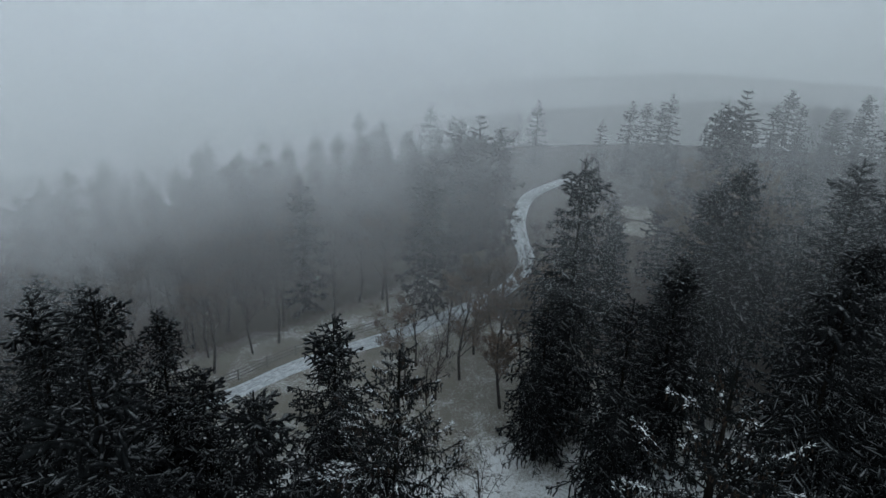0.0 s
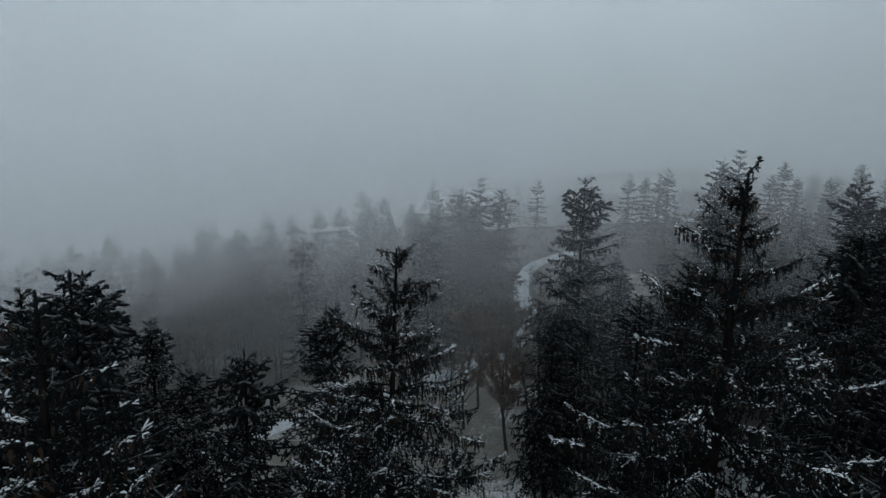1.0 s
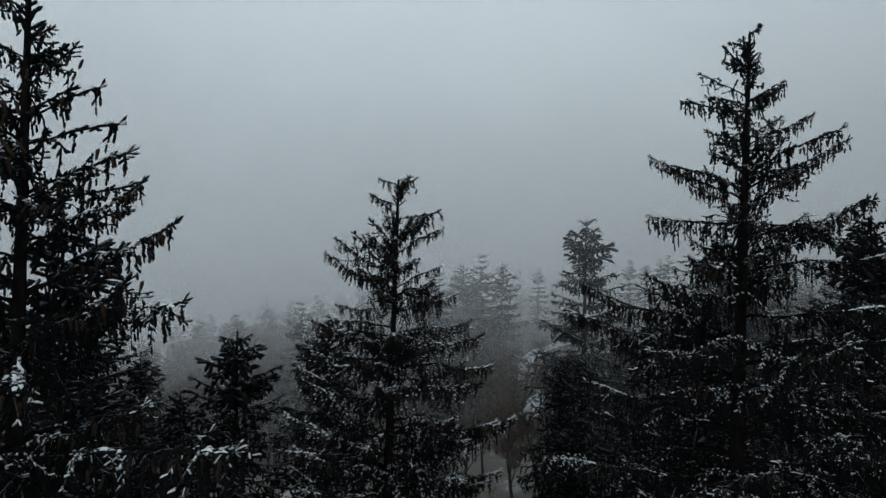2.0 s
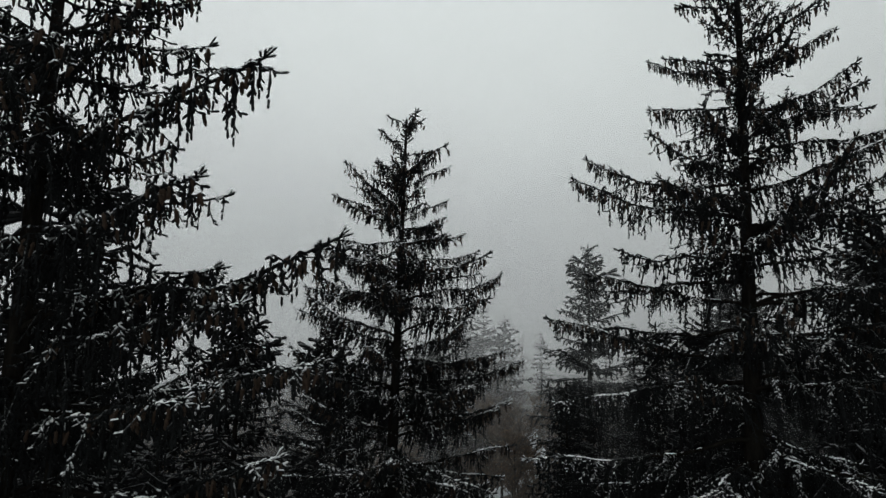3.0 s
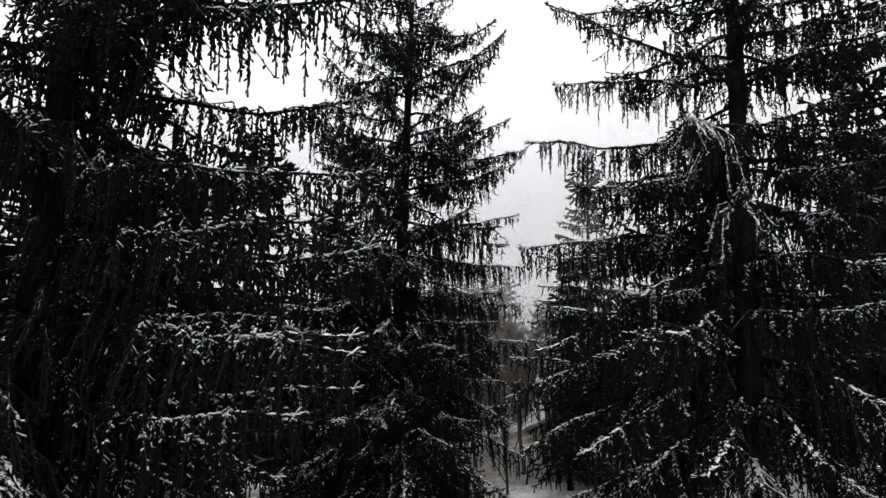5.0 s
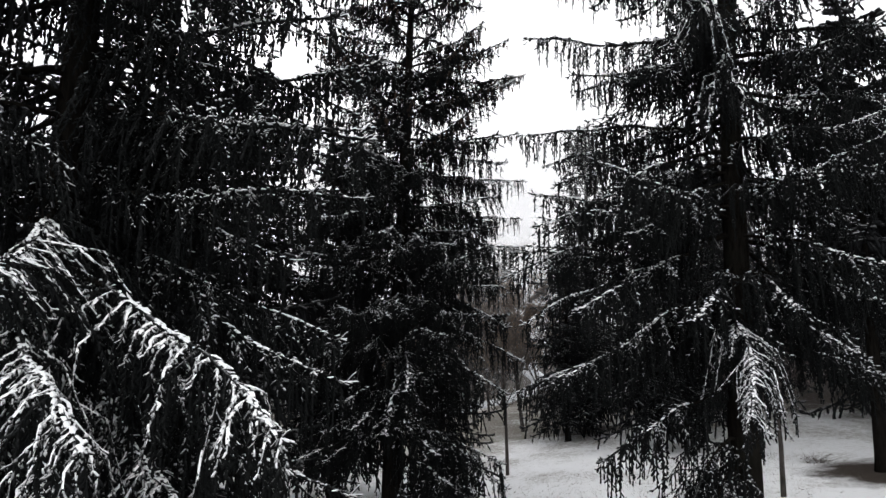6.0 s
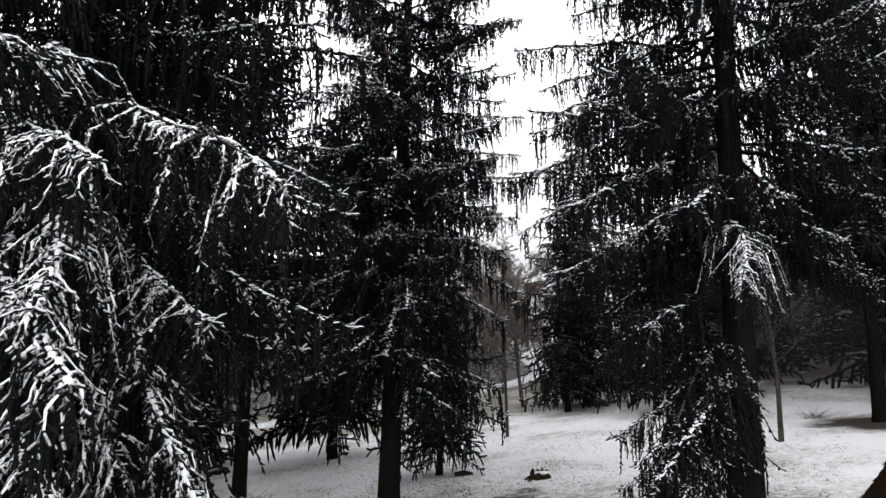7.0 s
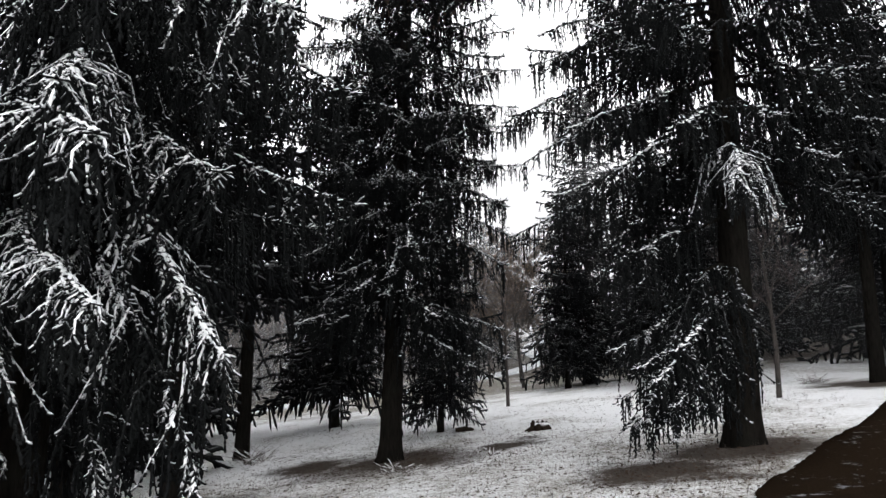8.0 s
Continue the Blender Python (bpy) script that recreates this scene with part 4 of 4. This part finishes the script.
FAR_LABEL = "distant spruce fading into the mist"
FAR = [make_spruce("far_spruce_tree", 71, 15.0, 0.2, 0.32, 1.0, 8.5, 13.0, 1.0, FAR_LABEL, "spruces up the hill", 2.6),
       make_spruce("far_spruce_tree", 72, 15.0, 0.2, 0.28, 1.4, 8.5, 13.0, 1.0, FAR_LABEL, "spruces up the hill", 2.3)]
FAR_SPOTS = [(-2.2, 60.5, 15.8), (-14.4, 62, 14.2), (1.0, 70, 18.2), (3.0, 72, 18.8), (5.2, 71, 18.4), (-1.5, 67, 17.0), (28, 69, 22), (31, 72, 22.5)]
while len(FAR_SPOTS) < 125:
    x, y = rs.uniform(8, 90), rs.uniform(48, 98)
    if (abs(x - 0.3 * y) < 1.6 and 54 < y < 84) or x < 0.22 * y or x > 0.85 * y or (x < 24 and 70 < y < 95) or (20 < x < 26 and 70 < y < 84) or min(math.hypot(x - a, y - b) for a, b, _ in FAR_SPOTS) < 3.0:
        continue
    FAR_SPOTS.append((x, y, ground_z(x, y) + rs.uniform(5.0, 11.0)))
while len(FAR_SPOTS) < 180:
    x, y = rs.uniform(-55, 22), rs.uniform(72, 100)
    if min(math.hypot(x - a, y - b) for a, b, _ in FAR_SPOTS) < 3.0 or (x > 4 and y < 96):
        continue
    FAR_SPOTS.append((x, y, ground_z(x, y) + rs.uniform(9, 12.5)))
for i, (x, y, top) in enumerate(FAR_SPOTS):
    if i < 2:
        seat(FAR[i], x, y, top, 15.0, rs.uniform(0, 6))
    else:
        plant(FAR[i % 2], x, y, top, 15.0, rs.uniform(0, 6))


# ---- bare broadleaved trees ----
def make_bare_tree(name, seed, height, r_base, label, group, twig_mat, leaves=0, fork=0.35, twigs=5, thick=0.017):
    rng = random.Random(seed)
    wood, fine = Shape(), Shape()

    def spray(p, d, length):
        """The finest twigs, each a thin sliver."""
        for k in range(twigs):
            q = p - d * length * rng.random() * 0.8
            e = (d * 0.8 + Vector((rng.uniform(-1, 1), rng.uniform(-1, 1), rng.uniform(-0.5, 0.8)))).normalized() * rng.uniform(0.35, 0.8)
            w = e.orthogonal().normalized() * thick
            n0 = len(fine.v)
            fine.v += [tuple(q - w), tuple(q + w), tuple(q + e)]
            fine.f.append((n0, n0 + 1, n0 + 2))
            fine.m.append(0)
            for j in range(leaves):
                c = q + e * rng.random()
                g, h = Vector((rng.uniform(-1, 1), rng.uniform(-1, 1), rng.uniform(-1, 0.3))) * 0.08, Vector((rng.uniform(-1, 1), rng.uniform(-1, 1), rng.uniform(-1, 1))) * 0.05
                n0 = len(fine.v)
                fine.v += [tuple(c), tuple(c + g), tuple(c + h)]
                fine.f.append((n0, n0 + 1, n0 + 2))
                fine.m.append(1)

    def grow(p, d, length, r, level):
        pts = [p]
        for k in range(3):
            d = (d + Vector((rng.uniform(-0.16, 0.16), rng.uniform(-0.16, 0.16), rng.uniform(-0.02, 0.16)))).normalized()
            pts.append(pts[-1] + d * length / 3)
        target = wood if level < 2 else fine
        if level < 3:
            target.tube(pts, [r, r * 0.8, r * 0.6, r * 0.4], 6 if level == 0 else 3, 0, False)
        if level == 3:
            spray(pts[3], d, length)
            return
        for k in range((8, 5, 4)[level]):
            u = rng.uniform(fork if level == 0 else 0.25, 1.0) * 3
            i = min(2, int(u))
            q = pts[i].lerp(pts[i + 1], u - i)
            side = Vector((rng.uniform(-1, 1), rng.uniform(-1, 1), rng.uniform(-0.1, 0.5))).normalized()
            grow(q, (d * 0.7 + side * 0.9).normalized(), length * rng.uniform(0.36, 0.52), max(0.007, r * 0.36), level + 1)

    grow(Vector((0, 0, -0.2)), Vector((0, 0, 1)), height * 0.72, r_base, 0)
    tree = thing(name, (0, 0, 0), label, "tree", group)
    part("trunk", wood.mesh("trunk", BARK_GREY), tree)
    part("crown", fine.mesh("crown", twig_mat, LEAF), tree, "fine bare twigs with a few dry leaves" if leaves else "fine bare twigs")
    top = max(v[2] for v in fine.v)
    return tree, top


BARE = [make_bare_tree("bare_tree", 81, 10.5, 0.13, "bare broadleaved tree with a fine twiggy crown", "bare trees by the lane", TWIG_BARE, 0),
        make_bare_tree("bare_tree", 82, 10.5, 0.13, "slender bare tree with brown leaves still hanging", "bare trees by the lane", TWIG_BARE, 3),
        make_bare_tree("bare_tree", 83, 10.5, 0.11, "bare broadleaved tree with a fine twiggy crown", "bare trees by the lane", TWIG_BARE, 1),
        make_bare_tree("bare_tree", 84, 10.5, 0.13, "broad bare tree with a dense brown twiggy crown", "bare trees by the lane", TWIG, 3, 0.3, 14, 0.024)]
BARE_SPOTS = [(1.3, 48, 12.2, 3), (4.35, 43.6, 12.6, 3), (-1.3, 44.5, 8.2, 2), (-0.6, 45.2, 8.5, 0), (-3.2, 47.5, 8.6, 3), (2.2, 30, 10.0, 2), (10.7, 22.2, 9.8, 0), (6.6, 50, 11.5, 3), (2.6, 52, 11.0, 3), (5.2, 54, 11.8, 1), (0.2, 51.5, 10.5, 2), (7.6, 57, 12.5, 0), (4.0, 57.5, 12.4, 0), (8.6, 53, 12.0, 1), (-2.5, 50.5, 9.5, 0),
              (11.5, 62, 13.5, 2), (24, 62, 17.5, 3), (28, 60, 18.0, 3), (24.5, 57, 15.0, 3), (-7.5, 36, 7.5, 2)]
while len(BARE_SPOTS) < 180:
    x, y = rs.uniform(-62, 7), rs.uniform(38, 84)
    lane_y = np.interp(x, [p[0] for p in LANE_LINE[:8]], [p[1] for p in LANE_LINE[:8]])
    if y < lane_y + 3.5 or abs(x) > 0.95 * y or min(math.hypot(x - s[0], y - s[1]) for s in BARE_SPOTS) < 2.0:
        continue
    BARE_SPOTS.append((x, y, ground_z(x, y) + rs.uniform(8.5, 12.5), rs.choice((0, 0, 1, 2, 2))))
first = set()
for x, y, top, which in BARE_SPOTS:
    src, own_height = BARE[which]
    if which in first:
        plant(src, x, y, top, own_height, rs.uniform(0, 6))
    else:
        seat(src, x, y, top, own_height, rs.uniform(0, 6))
        first.add(which)


# ---- small things on the ground ----
def make_stump(seed):
    """A rotted stump: a broken rim of uneven slabs round a hollow."""
    rng = random.Random(seed)
    s = Shape()
    for k in range(9):
        a = 2 * math.pi * k / 9 + rng.uniform(-0.2, 0.2)
        r, h = rng.uniform(0.14, 0.26), rng.uniform(0.08, 0.19)
        s.lump(rng, (r * math.cos(a), r * math.sin(a), h * 0.35), (rng.uniform(0.07, 0.13), rng.uniform(0.07, 0.12), h), 0, 0.28)
    for k in range(5):
        a = rng.uniform(0, 6.28)
        s.tube([(0.15 * math.cos(a), 0.15 * math.sin(a), 0.06), (0.34 * math.cos(a), 0.34 * math.sin(a), 0.03), (0.5 * math.cos(a), 0.5 * math.sin(a), -0.06)], [0.07, 0.05, 0.02], 6)
    return s.mesh("wood", ROT)


stump = thing("tree_stump", (2.38, 19.85, ground_z(2.38, 19.85)), "low rotten tree stump with a cap of snow", "stump")
part("wood", make_stump(3), stump)
cap = Shape()
cap.lump(random.Random(4), (0.10, 0.05, 0.15), (0.17, 0.15, 0.06))
cap.lump(random.Random(6), (-0.10, 0.12, 0.13), (0.13, 0.12, 0.05))
part("snow_cap", cap.mesh("snow_cap", SNOW, smooth=True), stump, "thin cap of snow")


def make_brush(seed, count, reach, high, mats):
    rng = random.Random(seed)
    s = Shape()
    for i in range(count):
        a = rng.uniform(0, 6.28)
        p = Vector((rng.uniform(-0.3, 0.3) * reach, rng.uniform(-0.3, 0.3) * reach, -0.05))
        d = Vector((math.cos(a), math.sin(a), rng.uniform(0.3, 1.6))).normalized()
        l = rng.uniform(0.4, 1.0) * high
        pts = [p, p + d * l * 0.5, p + d * l + Vector((math.cos(a), math.sin(a), -0.3)) * l * 0.25]
        s.tube(pts, [0.010, 0.007, 0.003], 3, 0, False)
        if rng.random() < 0.6:
            s.ridge(rng, pts, 0.012, 0.014, 1, 0.7)
    return s.mesh("stems", *mats)


for x, y, seed, count, reach, high, label in ((14.5, 27.2, 1, 90, 1.2, 0.7, "low leafless shrub dusted with snow"), (-1.5, 14.6, 2, 60, 1.3, 0.4, "low heap of snowy twigs and grass"),
                                              (0.7, 16.0, 3, 30, 0.4, 0.35, "tuft of dry grass in the snow"), (-6.4, 20.6, 4, 60, 1.2, 0.9, "leafless shrub beside a spruce trunk")):
    ob = solo("shrub", make_brush(seed, count, reach, high, (TWIG, SNOW)), label, "shrub", place=(x, y, ground_z(x, y)))

log = Shape()
log.tube([(-0.3, 0, 0.05), (0, 0.05, 0.09), (0.3, 0.02, 0.06)], [0.07, 0.09, 0.06], 8)
solo("fallen_branch", log.mesh("fallen_branch", ROT), "short dark rotten branch lying in snow", "branch", place=(0.1, 21.6, ground_z(0.1, 21.6)))

# ---- rail fence along the lane ----
fence = thing("fence", (0, 0, 0), "weathered grey wooden rail fence along the snowy lane", "fence")
post = Shape()
post.box((0, 0, 0.38), (0.11, 0.11, 1.4))
post_mesh = post.mesh("post", WOOD)
way = [(p, d) for p, d in curve_points(LANE_LINE, 0.5) if -36 < p.x < 7.0]
line = []
for p, d in way:
    q = p + Vector((-d.y, d.x)) * 1.8
    if not line or (q - line[-1]).length > 2.4:
        line.append(q)
for a, b in zip(line[:-1], line[1:]):
    za, zb = ground_z(*a), ground_z(*b)
    part("post", post_mesh, fence, m=pose(a.x, a.y, za))
    for h in (0.35, 0.66, 0.97):
        pa, pb = Vector((a.x, a.y, za + h)), Vector((b.x, b.y, zb + h))
        rail = Shape()
        rail.box((0, 0, 0), ((pb - pa).length, 0.03, 0.075))
        m = Matrix.Translation((pa + pb) / 2) @ (pb - pa).to_track_quat("X", "Z").to_matrix().to_4x4()
        part("rail", rail.mesh("rail", WOOD), fence, m=m)

# ---- fallen leaves and grass blades that show through the thin snow ----
def scatter(seed, count, mode):
    rng = random.Random(seed)
    s = Shape()
    while len(s.f) < count:
        x, y = rng.uniform(-8, 14), rng.uniform(7, 30)
        near = min(math.hypot(x + 1.9, y - 17.0) / 4.5, math.hypot(x - 4.6, y - 11.8) / 3.6, math.hypot(x + 5.4, y - 7.3) / 5.0)
        keep = math.exp(-near * near * 1.3) + 0.05 + 0.2 * (noise.noise(Vector((x * 0.5, y * 0.5, 7))) > 0.12) + 0.25 * smooth01((14 - y) / 5)
        on_path = abs((x - 4.2) * 0.82 - (y - 8.4) * 0.57 - 1.1) < 1.5 and x > 0.5
        if rng.random() > keep or on_path:
            continue
        z = ground_z(x, y) + 0.035 * noise.noise(Vector((x * 1.7, y * 1.7, 0)))
        a = rng.uniform(0, 6.28)
        n0 = len(s.v)
        c, e = math.cos(a), math.sin(a)
        if mode == "leaf":
            k, lift = rng.uniform(0.015, 0.045), rng.uniform(0.004, 0.03)
            s.v += [(x - c * k, y - e * k, z + 0.006), (x - e * k * 0.6, y + c * k * 0.6, z + lift), (x + c * k, y + e * k, z + 0.012), (x + e * k * 0.6, y - c * k * 0.6, z + 0.006)]
            s.f.append((n0, n0 + 1, n0 + 2, n0 + 3))
        else:
            h, w = rng.uniform(0.03, 0.12), 0.005
            s.v += [(x - c * w, y - e * w, z - 0.01), (x + c * w, y + e * w, z - 0.01), (x - e * h * 0.5, y + c * h * 0.5, z + h)]
            s.f.append((n0, n0 + 1, n0 + 2))
        s.m.append(0)
    return s


solo("leaf_litter", scatter(15, 15000, "leaf").mesh("leaf_litter", LITTER), "scattered dark dead leaves on thin snow", "leaves", kind="stuff")
solo("grass", scatter(16, 12000, "grass").mesh("grass", TWIG), "dry grass blades poking through thin snow", "grass", kind="stuff")
